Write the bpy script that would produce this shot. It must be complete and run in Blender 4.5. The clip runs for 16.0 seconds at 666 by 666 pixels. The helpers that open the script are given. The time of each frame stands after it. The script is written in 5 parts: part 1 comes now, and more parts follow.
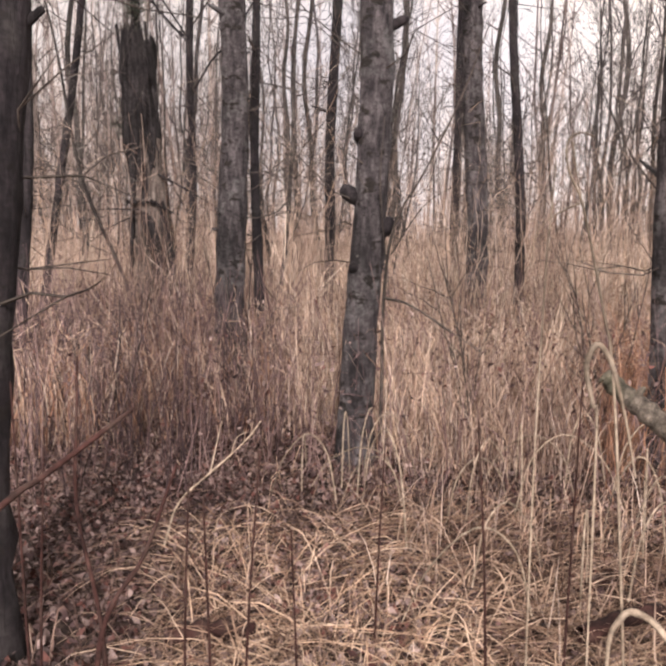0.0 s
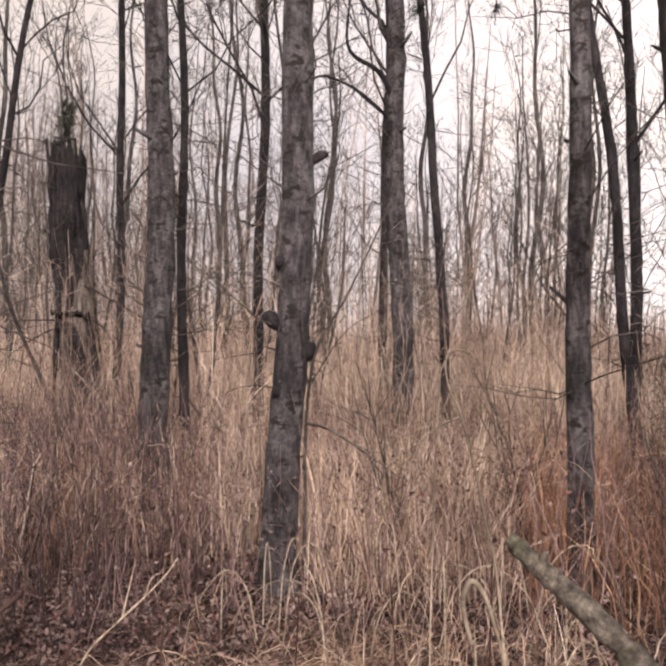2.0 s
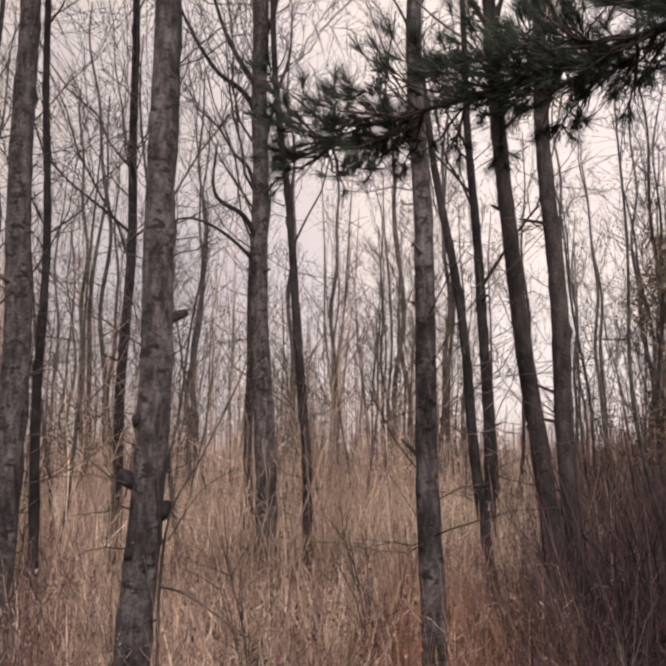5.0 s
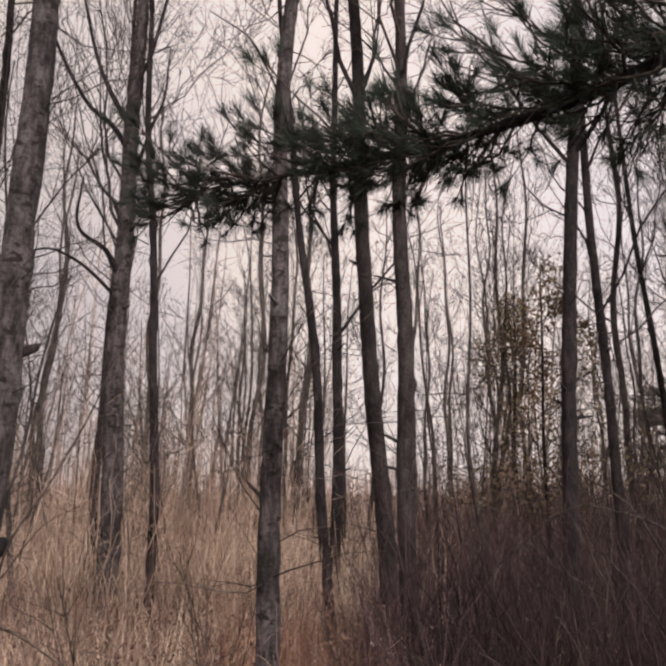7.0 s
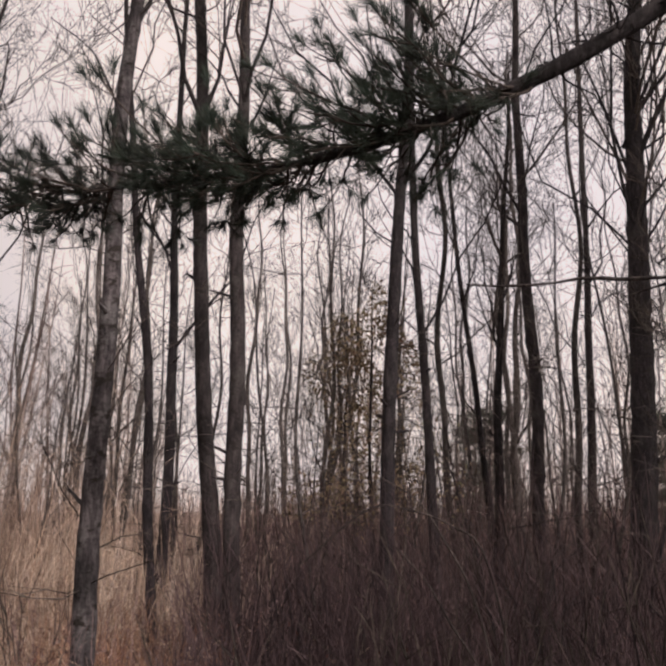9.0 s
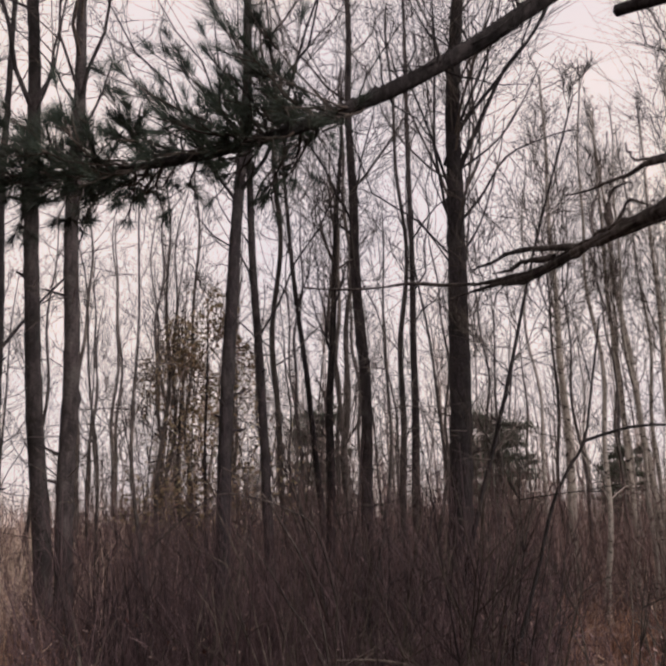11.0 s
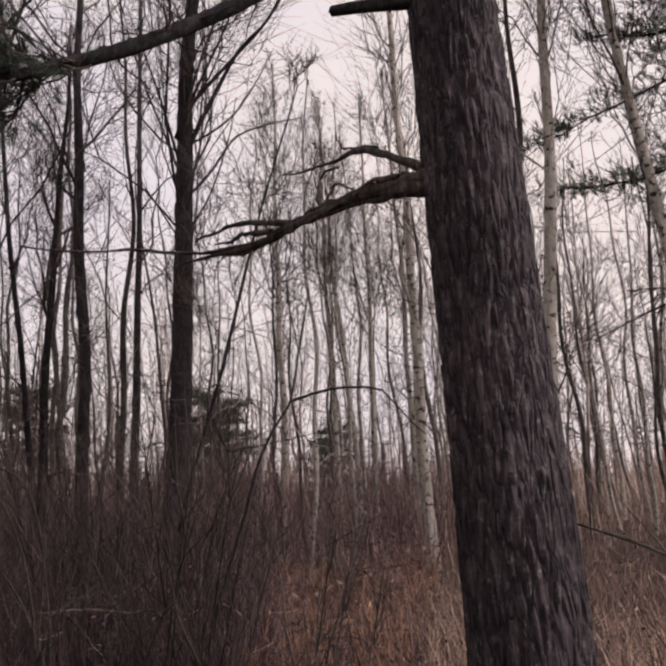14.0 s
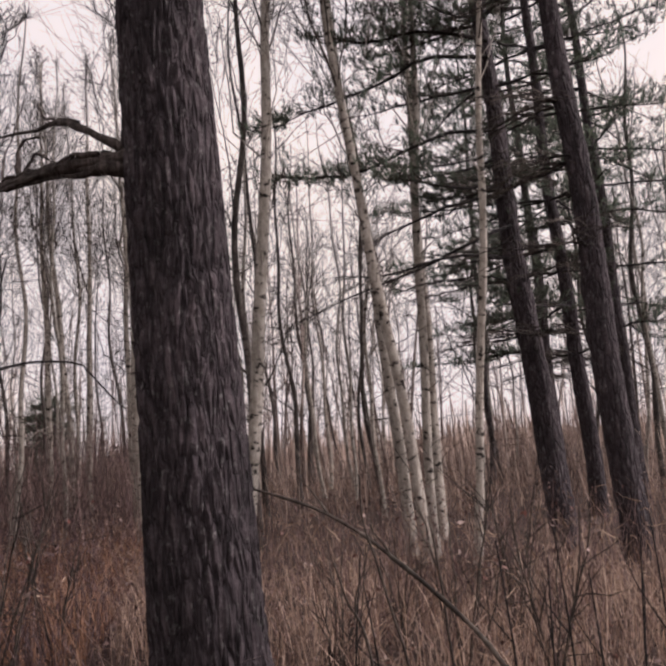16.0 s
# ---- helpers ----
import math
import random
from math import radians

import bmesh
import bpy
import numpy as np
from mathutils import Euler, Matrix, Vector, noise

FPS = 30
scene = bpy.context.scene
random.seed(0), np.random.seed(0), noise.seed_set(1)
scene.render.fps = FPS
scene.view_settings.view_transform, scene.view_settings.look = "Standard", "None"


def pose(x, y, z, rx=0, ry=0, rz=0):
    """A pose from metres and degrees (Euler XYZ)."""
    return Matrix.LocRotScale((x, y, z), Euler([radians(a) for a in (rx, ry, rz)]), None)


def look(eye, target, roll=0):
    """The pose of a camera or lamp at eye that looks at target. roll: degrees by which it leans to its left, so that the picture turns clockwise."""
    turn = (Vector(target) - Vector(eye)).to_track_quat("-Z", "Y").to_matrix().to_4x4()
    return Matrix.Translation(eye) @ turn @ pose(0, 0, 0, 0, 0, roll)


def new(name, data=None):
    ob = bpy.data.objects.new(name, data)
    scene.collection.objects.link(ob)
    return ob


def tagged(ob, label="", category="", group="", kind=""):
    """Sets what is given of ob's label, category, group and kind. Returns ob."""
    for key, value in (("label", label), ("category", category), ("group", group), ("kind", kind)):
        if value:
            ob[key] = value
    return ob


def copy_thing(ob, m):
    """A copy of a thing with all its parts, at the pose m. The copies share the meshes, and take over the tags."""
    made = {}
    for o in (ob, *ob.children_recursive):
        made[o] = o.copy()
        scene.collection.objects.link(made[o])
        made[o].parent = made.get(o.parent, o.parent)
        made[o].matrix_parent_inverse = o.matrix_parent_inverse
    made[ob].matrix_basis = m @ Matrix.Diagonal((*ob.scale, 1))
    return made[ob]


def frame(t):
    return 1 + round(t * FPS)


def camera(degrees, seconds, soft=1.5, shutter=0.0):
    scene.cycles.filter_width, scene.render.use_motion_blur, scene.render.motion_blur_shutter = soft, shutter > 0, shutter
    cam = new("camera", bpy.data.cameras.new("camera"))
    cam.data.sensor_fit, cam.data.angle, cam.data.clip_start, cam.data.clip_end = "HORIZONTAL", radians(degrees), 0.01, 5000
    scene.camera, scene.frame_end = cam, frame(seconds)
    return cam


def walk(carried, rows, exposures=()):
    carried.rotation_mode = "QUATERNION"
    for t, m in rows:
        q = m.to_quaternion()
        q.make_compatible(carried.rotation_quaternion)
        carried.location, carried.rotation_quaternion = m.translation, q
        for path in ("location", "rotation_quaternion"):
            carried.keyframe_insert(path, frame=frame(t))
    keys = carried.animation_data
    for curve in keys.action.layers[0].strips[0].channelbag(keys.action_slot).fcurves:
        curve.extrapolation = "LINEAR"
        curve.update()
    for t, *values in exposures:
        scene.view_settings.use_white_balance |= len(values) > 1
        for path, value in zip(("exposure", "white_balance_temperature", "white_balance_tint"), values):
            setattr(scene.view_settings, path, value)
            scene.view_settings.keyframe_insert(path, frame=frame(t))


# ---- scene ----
# ---- the camera and its way ----
cam = camera(45.85, 16.0, soft=2.9)
ROWS = [
    (0, 0.000, 0.000, 1.400, 0.00, -6.88, -0.21),
    (0.5, 0.010, 0.020, 1.424, -0.14, -6.25, -0.38),
    (1, 0.025, 0.032, 1.461, -1.87, -4.36, -1.62),
    (1.5, 0.048, 0.030, 1.519, -2.93, -1.81, -0.71),
    (2, 0.073, 0.002, 1.578, -4.78, 0.12, -0.14),
    (2.5, 0.093, -0.029, 1.618, -6.03, 2.12, -0.00),
    (3, 0.113, -0.047, 1.645, -7.57, 4.49, 0.08),
    (3.5, 0.126, -0.064, 1.686, -8.83, 5.94, 0.40),
    (3.7, 0.131, -0.073, 1.696, -9.38, 6.31, 0.67),
    (5.8, 0.138, -0.232, 1.909, -18.00, 9.69, -0.74),
    (6, 0.140, -0.257, 1.900, -19.08, 10.10, -0.99),
    (6.5, 0.134, -0.324, 1.880, -21.72, 10.72, -1.06),
    (7, 0.124, -0.401, 1.857, -24.45, 11.27, -1.25),
    (7.5, 0.116, -0.491, 1.830, -27.41, 11.87, -1.77),
    (8, 0.111, -0.573, 1.806, -30.48, 12.32, -1.99),
    (8.5, 0.101, -0.635, 1.792, -33.35, 12.64, -1.87),
    (9, 0.098, -0.681, 1.772, -35.99, 12.79, -0.96),
    (9.2, 0.096, -0.700, 1.766, -37.19, 12.77, -0.46),
    (11.3, -0.127, -0.848, 1.654, -49.60, 12.99, 1.32),
    (11.5, -0.138, -0.853, 1.640, -50.74, 12.87, 1.27),
    (12, -0.170, -0.866, 1.603, -53.62, 12.63, 1.42),
    (12.5, -0.210, -0.884, 1.563, -56.66, 12.39, 1.77),
    (13, -0.239, -0.912, 1.533, -59.92, 11.86, 2.28),
    (13.5, -0.250, -0.945, 1.517, -63.87, 11.51, 2.80),
    (14, -0.258, -0.993, 1.512, -67.60, 10.92, 3.16),
    (14.5, -0.271, -1.051, 1.513, -72.30, 10.25, 3.53),
    (15, -0.309, -1.112, 1.508, -76.77, 9.51, 3.91),
    (15.5, -0.372, -1.177, 1.497, -81.55, 8.79, 3.96),
    (16, -0.436, -1.241, 1.477, -87.12, 7.91, 4.28),
]
EXPOSURES = [(0.0, 0.36, 5850, 20), (2.0, 0.22, 5880, 20), (3.5, 0.08, 5950, 20.5), (6.0, -0.34, 6000, 22), (9.0, -0.38, 5950, 22), (13.0, -0.42, 5830, 23), (16.0, -0.32, 5750, 23)]
walk(cam, [(t, pose(x, y, z, 90 + pitch, roll, yaw)) for t, x, y, z, yaw, pitch, roll in ROWS], EXPOSURES)

# ---- light: a pale evening sky, thin cloud, a low veiled sun ----
world = bpy.data.worlds.new("sky")
scene.world = world
world.use_nodes = True
wn, wl = world.node_tree.nodes, world.node_tree.links
sky = wn.new("ShaderNodeTexSky")
sky.sky_type = "NISHITA"
sky.sun_disc = False
sky.sun_elevation, sky.sun_rotation = radians(27), radians(176)
sky.air_density, sky.dust_density, sky.ozone_density = 1.0, 4.0, 1.0
cloud = wn.new("ShaderNodeMix")
cloud.data_type = "RGBA"
cloud.inputs[0].default_value = 0.9
haze = wn.new("ShaderNodeTexNoise")
haze.inputs["Scale"].default_value, haze.inputs["Detail"].default_value = 2.2, 5
tone = wn.new("ShaderNodeValToRGB")
tone.color_ramp.elements[0].position, tone.color_ramp.elements[0].color = 0.36, (11.0, 9.75, 8.45, 1)
tone.color_ramp.elements[1].position, tone.color_ramp.elements[1].color = 0.62, (12.9, 11.0, 8.55, 1)
wl.new(haze.outputs["Fac"], tone.inputs[0])
wl.new(tone.outputs[0], cloud.inputs[7])
wl.new(sky.outputs[0], cloud.inputs[6])
# the cloud is thicker on the side turned away from the sun
toward = wn.new("ShaderNodeVectorMath")
toward.operation = "DOT_PRODUCT"
toward.inputs[1].default_value = (-0.42, 0.907, 0.0)
veil = wn.new("ShaderNodeMapRange")
veil.interpolation_type = "SMOOTHSTEP"
for i, v in enumerate((0.55, 1.0, 1.0, 0.62)):
    veil.inputs[1 + i].default_value = v
thick = wn.new("ShaderNodeVectorMath")
thick.operation = "SCALE"
wl.new(wn.new("ShaderNodeTexCoord").outputs["Generated"], toward.inputs[0])
wl.new(toward.outputs["Value"], veil.inputs[0])
wl.new(cloud.outputs[2], thick.inputs[0])
wl.new(veil.outputs[0], thick.inputs[3])
wl.new(thick.outputs[0], wn["Background"].inputs[0])
wn["Background"].inputs[1].default_value = 0.11
sun_data = bpy.data.lights.new("sun", "SUN")
sun_data.energy, sun_data.angle, sun_data.color = 4.2, radians(12), (1.0, 0.87, 0.72)
sun = new("sun", sun_data)
sun.matrix_world = look((1, -14, 7.2), (0, 0, 0))


# ---- materials ----
def material(name, build, rough=0.9):
    m = bpy.data.materials.new(name)
    m.use_nodes = True
    nt = m.node_tree
    bsdf = nt.nodes["Principled BSDF"]
    bsdf.inputs["Roughness"].default_value = rough
    bsdf.inputs["Specular IOR Level"].default_value = 0.25
    build(nt, bsdf)
    return m


def node(nt, kind, data_type="", blend_type=""):
    n = nt.nodes.new(kind)
    if data_type:
        n.data_type = data_type
    if blend_type:
        n.blend_type = blend_type
    return n


def coords(nt, scale):
    tc = node(nt, "ShaderNodeTexCoord")
    mp = node(nt, "ShaderNodeMapping")
    mp.inputs["Scale"].default_value = scale
    nt.links.new(tc.outputs["Object"], mp.inputs["Vector"])
    return mp.outputs[0]


def noise_tex(nt, vec, scale, detail=6, rough=0.6):
    n = node(nt, "ShaderNodeTexNoise")
    n.inputs["Scale"].default_value, n.inputs["Detail"].default_value, n.inputs["Roughness"].default_value = scale, detail, rough
    nt.links.new(vec, n.inputs["Vector"])
    return n.outputs["Fac"]


def ramp(nt, fac, *stops):
    r = node(nt, "ShaderNodeValToRGB")
    el = r.color_ramp.elements
    while len(el) < len(stops):
        el.new(0.5)
    for e, (at, col) in zip(el, stops):
        e.position, e.color = at, (*col, 1)
    nt.links.new(fac, r.inputs[0])
    return r.outputs[0]


def mixed(nt, fac, a, b, mode="MIX"):
    m = node(nt, "ShaderNodeMix", data_type="RGBA", blend_type=mode)
    for socket, value in ((m.inputs[0], fac), (m.inputs[6], a), (m.inputs[7], b)):
        if isinstance(value, (int, float)):
            socket.default_value = value
        elif isinstance(value, tuple):
            socket.default_value = (*value, 1)
        else:
            nt.links.new(value, socket)
    return m.outputs[2]


def bumped(nt, bsdf, height, strength, distance=0.01):
    b = node(nt, "ShaderNodeBump")
    b.inputs["Strength"].default_value, b.inputs["Distance"].default_value = strength, distance
    nt.links.new(height, b.inputs["Height"])
    nt.links.new(b.outputs[0], bsdf.inputs["Normal"])


def grey(value):
    return (value, value * 0.99, value * 0.97)


def bark(name, low, mid, high, lichen, marks=0.0, stretch=0.25, scale=22, bump=0.8, own=0.0, plates=0, rough_tone=1.0):
    """Bark: streaked ground colour, blotches of lichen, dark crosswise marks and scars."""
    def build(nt, bsdf):
        v = coords(nt, (1, 1, stretch))
        streak = noise_tex(nt, v, scale, 8, 0.7)
        colour = ramp(nt, streak, (0.34, low), (0.5, mid), (0.68, high))
        blotch = noise_tex(nt, coords(nt, (1, 1, 0.7)), 30 if plates else 7, 5, 0.65)
        colour = mixed(nt, ramp(nt, blotch, (0.57 if plates else 0.5, (0, 0, 0)), (0.66, (1, 1, 1))), colour, lichen)
        if marks:
            band = noise_tex(nt, coords(nt, (1, 1, 1.7)), 8.5, 5, 0.62)
            colour = mixed(nt, ramp(nt, band, (0.56, (0, 0, 0)), (0.62, (marks, marks, marks))), colour, (0.022, 0.019, 0.017))
        speck = noise_tex(nt, coords(nt, (1, 1, 1.6)), 26, 4, 0.7)
        colour = mixed(nt, 1.0, colour, ramp(nt, speck, (0.34, grey(1 - 0.5 * rough_tone)), (0.5, grey(0.97)), (0.68, grey(1 + 0.35 * rough_tone))), "MULTIPLY")
        stain = noise_tex(nt, coords(nt, (1, 1, 0.5)), 2.1, 4, 0.6)
        colour = mixed(nt, 1.0, colour, ramp(nt, stain, (0.38, grey(1 - 0.62 * rough_tone)), (0.48, grey(1 - 0.1 * rough_tone)), (0.64, grey(1 + 0.3 * rough_tone))), "MULTIPLY")
        if own:
            info = node(nt, "ShaderNodeObjectInfo")
            colour = mixed(nt, 1.0, colour, ramp(nt, info.outputs["Random"], (0, (1 - own, 1 - own, 1 - own)), (1, (1 + own, 1 + own * 0.9, 1 + own * 0.8))), "MULTIPLY")
        if plates:
            cells = node(nt, "ShaderNodeTexVoronoi")
            cells.inputs["Scale"].default_value = plates
            cells.feature = "F1"
            cracks = node(nt, "ShaderNodeTexVoronoi")
            cracks.feature = "DISTANCE_TO_EDGE"
            cracks.inputs["Scale"].default_value = plates
            warp = node(nt, "ShaderNodeVectorMath")
            nt.links.new(coords(nt, (1, 1, 0.24)), warp.inputs[0])
            wobble = node(nt, "ShaderNodeTexNoise")
            wobble.inputs["Scale"].default_value, wobble.inputs["Detail"].default_value = 12, 3
            soft_wobble = node(nt, "ShaderNodeVectorMath")
            soft_wobble.operation = "SCALE"
            soft_wobble.inputs[3].default_value = 0.08
            nt.links.new(wobble.outputs["Color"], soft_wobble.inputs[0])
            nt.links.new(soft_wobble.outputs[0], warp.inputs[1])
            nt.links.new(warp.outputs[0], cells.inputs["Vector"])
            nt.links.new(warp.outputs[0], cracks.inputs["Vector"])
            shade = node(nt, "ShaderNodeSeparateColor")
            nt.links.new(cells.outputs["Color"], shade.inputs[0])
            colour = mixed(nt, 1.0, colour, ramp(nt, shade.outputs[0], (0.0, (0.84, 0.82, 0.83)), (0.6, (0.98, 0.97, 0.97)), (1.0, (1.16, 1.14, 1.13))), "MULTIPLY")
            colour = mixed(nt, 1.0, colour, ramp(nt, cracks.outputs["Distance"], (0.0, (0.5, 0.48, 0.49)), (0.12, (0.92, 0.9, 0.9)), (0.4, (1.16, 1.12, 1.1))), "MULTIPLY")
            nt.links.new(colour, bsdf.inputs["Base Color"])
            rise = node(nt, "ShaderNodeMath")
            rise.operation = "MULTIPLY_ADD"
            rise.inputs[1].default_value = 0.35
            nt.links.new(streak, rise.inputs[0])
            nt.links.new(ramp(nt, cracks.outputs["Distance"], (0.0, (0, 0, 0)), (0.25, (1, 1, 1))), rise.inputs[2])
            bumped(nt, bsdf, rise.outputs[0], bump, 0.03)
            return
        nt.links.new(colour, bsdf.inputs["Base Color"])
        bumped(nt, bsdf, streak, bump, 0.025)
    return material(name, build)


def strands(name, *colours, rough=0.75, through_light=0.22, stain=9):
    """Stalks and blades: each one its own colour out of the set."""
    def build(nt, bsdf):
        geo = node(nt, "ShaderNodeNewGeometry")
        step = 1 / (len(colours) - 1)
        col = ramp(nt, geo.outputs["Random Per Island"], *[(i * step, c) for i, c in enumerate(colours)])
        patch = noise_tex(nt, coords(nt, (1, 1, 0.6)), 0.55, 3, 0.5)
        col = mixed(nt, 1.0, col, ramp(nt, patch, (0.36, (0.5, 0.44, 0.43)), (0.62, (1.25, 1.22, 1.18))), "MULTIPLY")
        stained = noise_tex(nt, coords(nt, (1, 1, 0.3)), stain, 3, 0.6)
        col = mixed(nt, 1.0, col, ramp(nt, stained, (0.37, (0.34, 0.3, 0.29)), (0.49, (0.95, 0.94, 0.93)), (0.66, (1.4, 1.39, 1.37))), "MULTIPLY")
        nt.links.new(col, bsdf.inputs["Base Color"])
        thin = node(nt, "ShaderNodeBsdfTranslucent")
        nt.links.new(col, thin.inputs["Color"])
        both = node(nt, "ShaderNodeMixShader")
        both.inputs[0].default_value = through_light
        nt.links.new(bsdf.outputs[0], both.inputs[1])
        nt.links.new(thin.outputs[0], both.inputs[2])
        nt.links.new(both.outputs[0], nt.nodes["Material Output"].inputs["Surface"])
    return material(name, build, rough)


aspen_bark = bark("aspen_bark", (0.0165, 0.0143, 0.0168), (0.0578, 0.0523, 0.0565), (0.137, 0.126, 0.133), (0.123, 0.121, 0.125), marks=1.0, own=0.18, rough_tone=1.0)
# bark and twigs of the farther trees, paled for distance and sun
hazed_wood_bark = bark("hazed_wood_bark", (0.0289, 0.026, 0.026), (0.0831, 0.0751, 0.0737), (0.159, 0.145, 0.138), (0.123, 0.119, 0.109), marks=0.7, own=0.35, rough_tone=0.9)
hazed_wood_twig = bark("hazed_wood_twig", (0.0525, 0.0435, 0.0405), (0.105, 0.09, 0.084), (0.173, 0.15, 0.135), (0.135, 0.124, 0.112), scale=14, bump=0.2)
# bark of near trunks, darkened in colour as backlit against the sky
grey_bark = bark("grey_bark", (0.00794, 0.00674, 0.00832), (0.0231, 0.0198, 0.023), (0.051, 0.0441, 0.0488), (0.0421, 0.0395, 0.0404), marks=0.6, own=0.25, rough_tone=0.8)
brown_bark = bark("brown_bark", (0.0153, 0.0134, 0.0151), (0.0401, 0.0346, 0.0365), (0.0766, 0.0674, 0.069), (0.0589, 0.0559, 0.0556), marks=0.6, own=0.2, rough_tone=0.8)
birch_bark = bark("birch_bark", (0.255, 0.234, 0.212), (0.424, 0.399, 0.365), (0.56, 0.535, 0.501), (0.305, 0.281, 0.247), marks=1.0, bump=0.3, own=0.15, rough_tone=0.3)
pine_bark = bark("pine_bark", (0.0289, 0.0244, 0.0292), (0.0617, 0.0534, 0.0619), (0.109, 0.0969, 0.109), (0.145, 0.147, 0.151), stretch=0.2, scale=30, bump=0.8, plates=17, rough_tone=0.5)
dead_wood = bark("dead_wood", (0.00788, 0.00655, 0.00739), (0.0236, 0.0207, 0.0222), (0.063, 0.0573, 0.0585), (0.0315, 0.0284, 0.0283), stretch=0.1, scale=30, bump=1.0)
# lighter copy of dead_wood, with sunlight on the branch in its colour
grey_wood = bark("sunlit_dead_wood", (0.02, 0.017, 0.017), (0.062, 0.052, 0.05), (0.15, 0.128, 0.118), (0.09, 0.078, 0.07), stretch=0.12, scale=30, bump=1.0)
twig_bark = bark("twig_bark", (0.035, 0.028, 0.025), (0.075, 0.062, 0.055), (0.14, 0.118, 0.1), (0.1, 0.09, 0.078), scale=14, bump=0.2)
moss_bark = bark("moss_bark", (0.0489, 0.0415, 0.0343), (0.122, 0.106, 0.0878), (0.244, 0.215, 0.179), (0.0896, 0.0907, 0.0595), stretch=0.7, scale=34, bump=1.0, rough_tone=1.3)
bare_wood = bark("bare_wood", (0.0465, 0.039, 0.0354), (0.14, 0.119, 0.107), (0.27, 0.237, 0.21), (0.079, 0.0651, 0.0576), stretch=0.12, scale=24, bump=1.0)
lichen_crust = bark("lichen_crust", (0.14, 0.135, 0.12), (0.3, 0.29, 0.265), (0.5, 0.49, 0.45), (0.22, 0.225, 0.19), stretch=1.0, scale=60, bump=1.0)
red_bark = bark("red_bark", (0.0216, 0.00936, 0.00808), (0.0497, 0.0223, 0.019), (0.0822, 0.0441, 0.0369), (0.0606, 0.0415, 0.0346), scale=14, bump=0.3)
reed_skin = bark("reed_skin", (0.2, 0.155, 0.115), (0.38, 0.315, 0.24), (0.54, 0.46, 0.37), (0.3, 0.24, 0.18), stretch=0.1, scale=40, bump=0.3)
grass_mat = strands("dry_grass", (0.3, 0.209, 0.161), (0.621, 0.492, 0.385), (0.77, 0.642, 0.524), (0.449, 0.337, 0.262), (0.899, 0.813, 0.706), (0.15, 0.0963, 0.0803), (0.663, 0.524, 0.396))
# straw colours raised to carry the field's sunlit haze
pale_grass = strands("lightened_grass", (0.34, 0.25, 0.19), (0.68, 0.57, 0.45), (0.86, 0.78, 0.66), (0.46, 0.36, 0.28), (0.78, 0.67, 0.54), (0.9, 0.84, 0.73))
rust_grass = strands("rust_grass", (0.248, 0.141, 0.0931), (0.41, 0.242, 0.16), (0.534, 0.338, 0.228), (0.161, 0.0879, 0.0621), (0.447, 0.293, 0.197))
# brown grass, its colour also darkened and cooled for shade under trees
shaded_brown_mat = strands("brown_grass", (0.0476, 0.0328, 0.0404), (0.106, 0.0727, 0.0828), (0.17, 0.125, 0.136), (0.0679, 0.0476, 0.0582), (0.244, 0.193, 0.206))
# dead low growth, brightened to include the brown-grey haze over it
low_mat = strands("hazed_low_growth", (0.23, 0.172, 0.144), (0.437, 0.339, 0.276), (0.621, 0.494, 0.408), (0.299, 0.218, 0.178), (0.506, 0.368, 0.27), stain=4)
# distant brush: the haze is mixed into this pale stem colour
hazed_brush = strands("hazed_brush", (0.275, 0.214, 0.186), (0.522, 0.426, 0.371), (0.742, 0.633, 0.55), (0.193, 0.145, 0.126), through_light=0.1, stain=3)
mat_grass = strands("matted_grass", (0.3, 0.205, 0.145), (0.56, 0.43, 0.31), (0.74, 0.61, 0.47), (0.2, 0.13, 0.095), (0.42, 0.31, 0.22))
dull_straw = strands("dull_straw", (0.07, 0.046, 0.04), (0.2, 0.14, 0.115), (0.4, 0.31, 0.25), (0.1, 0.065, 0.055), (0.28, 0.21, 0.17))
weed_mat = strands("weed_stems", (0.102, 0.0697, 0.0723), (0.204, 0.14, 0.137), (0.336, 0.255, 0.241), (0.143, 0.1, 0.104), through_light=0.05)
# reddish-dark stems with backlit shade added to their colour
shaded_brush_mat = strands("brush_stems", (0.0406, 0.0285, 0.0323), (0.0738, 0.0523, 0.0575), (0.126, 0.0908, 0.0941), (0.0554, 0.0412, 0.0491), through_light=0.05)
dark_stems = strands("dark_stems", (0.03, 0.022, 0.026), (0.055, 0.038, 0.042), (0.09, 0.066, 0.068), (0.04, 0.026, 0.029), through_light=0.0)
thicket_mat = strands("thicket_stems", (0.0729, 0.0559, 0.0535), (0.146, 0.115, 0.107), (0.243, 0.201, 0.183), (0.0909, 0.0705, 0.068), (0.183, 0.131, 0.109), through_light=0.05, stain=3)
# pale copy of the thicket stems, with distance haze in the colour
hazed_thicket = strands("hazed_thicket_stems", (0.225, 0.177, 0.153), (0.483, 0.394, 0.33), (0.741, 0.628, 0.523), (0.322, 0.241, 0.201), (0.612, 0.467, 0.346), through_light=0.1, stain=3)
litter_mat = strands("fallen_leaves", (0.0412, 0.0255, 0.027), (0.141, 0.0978, 0.0946), (0.396, 0.323, 0.298), (0.0247, 0.017, 0.018), (0.165, 0.0765, 0.0631), (0.273, 0.212, 0.198), (0.066, 0.0425, 0.0423), through_light=0.12)
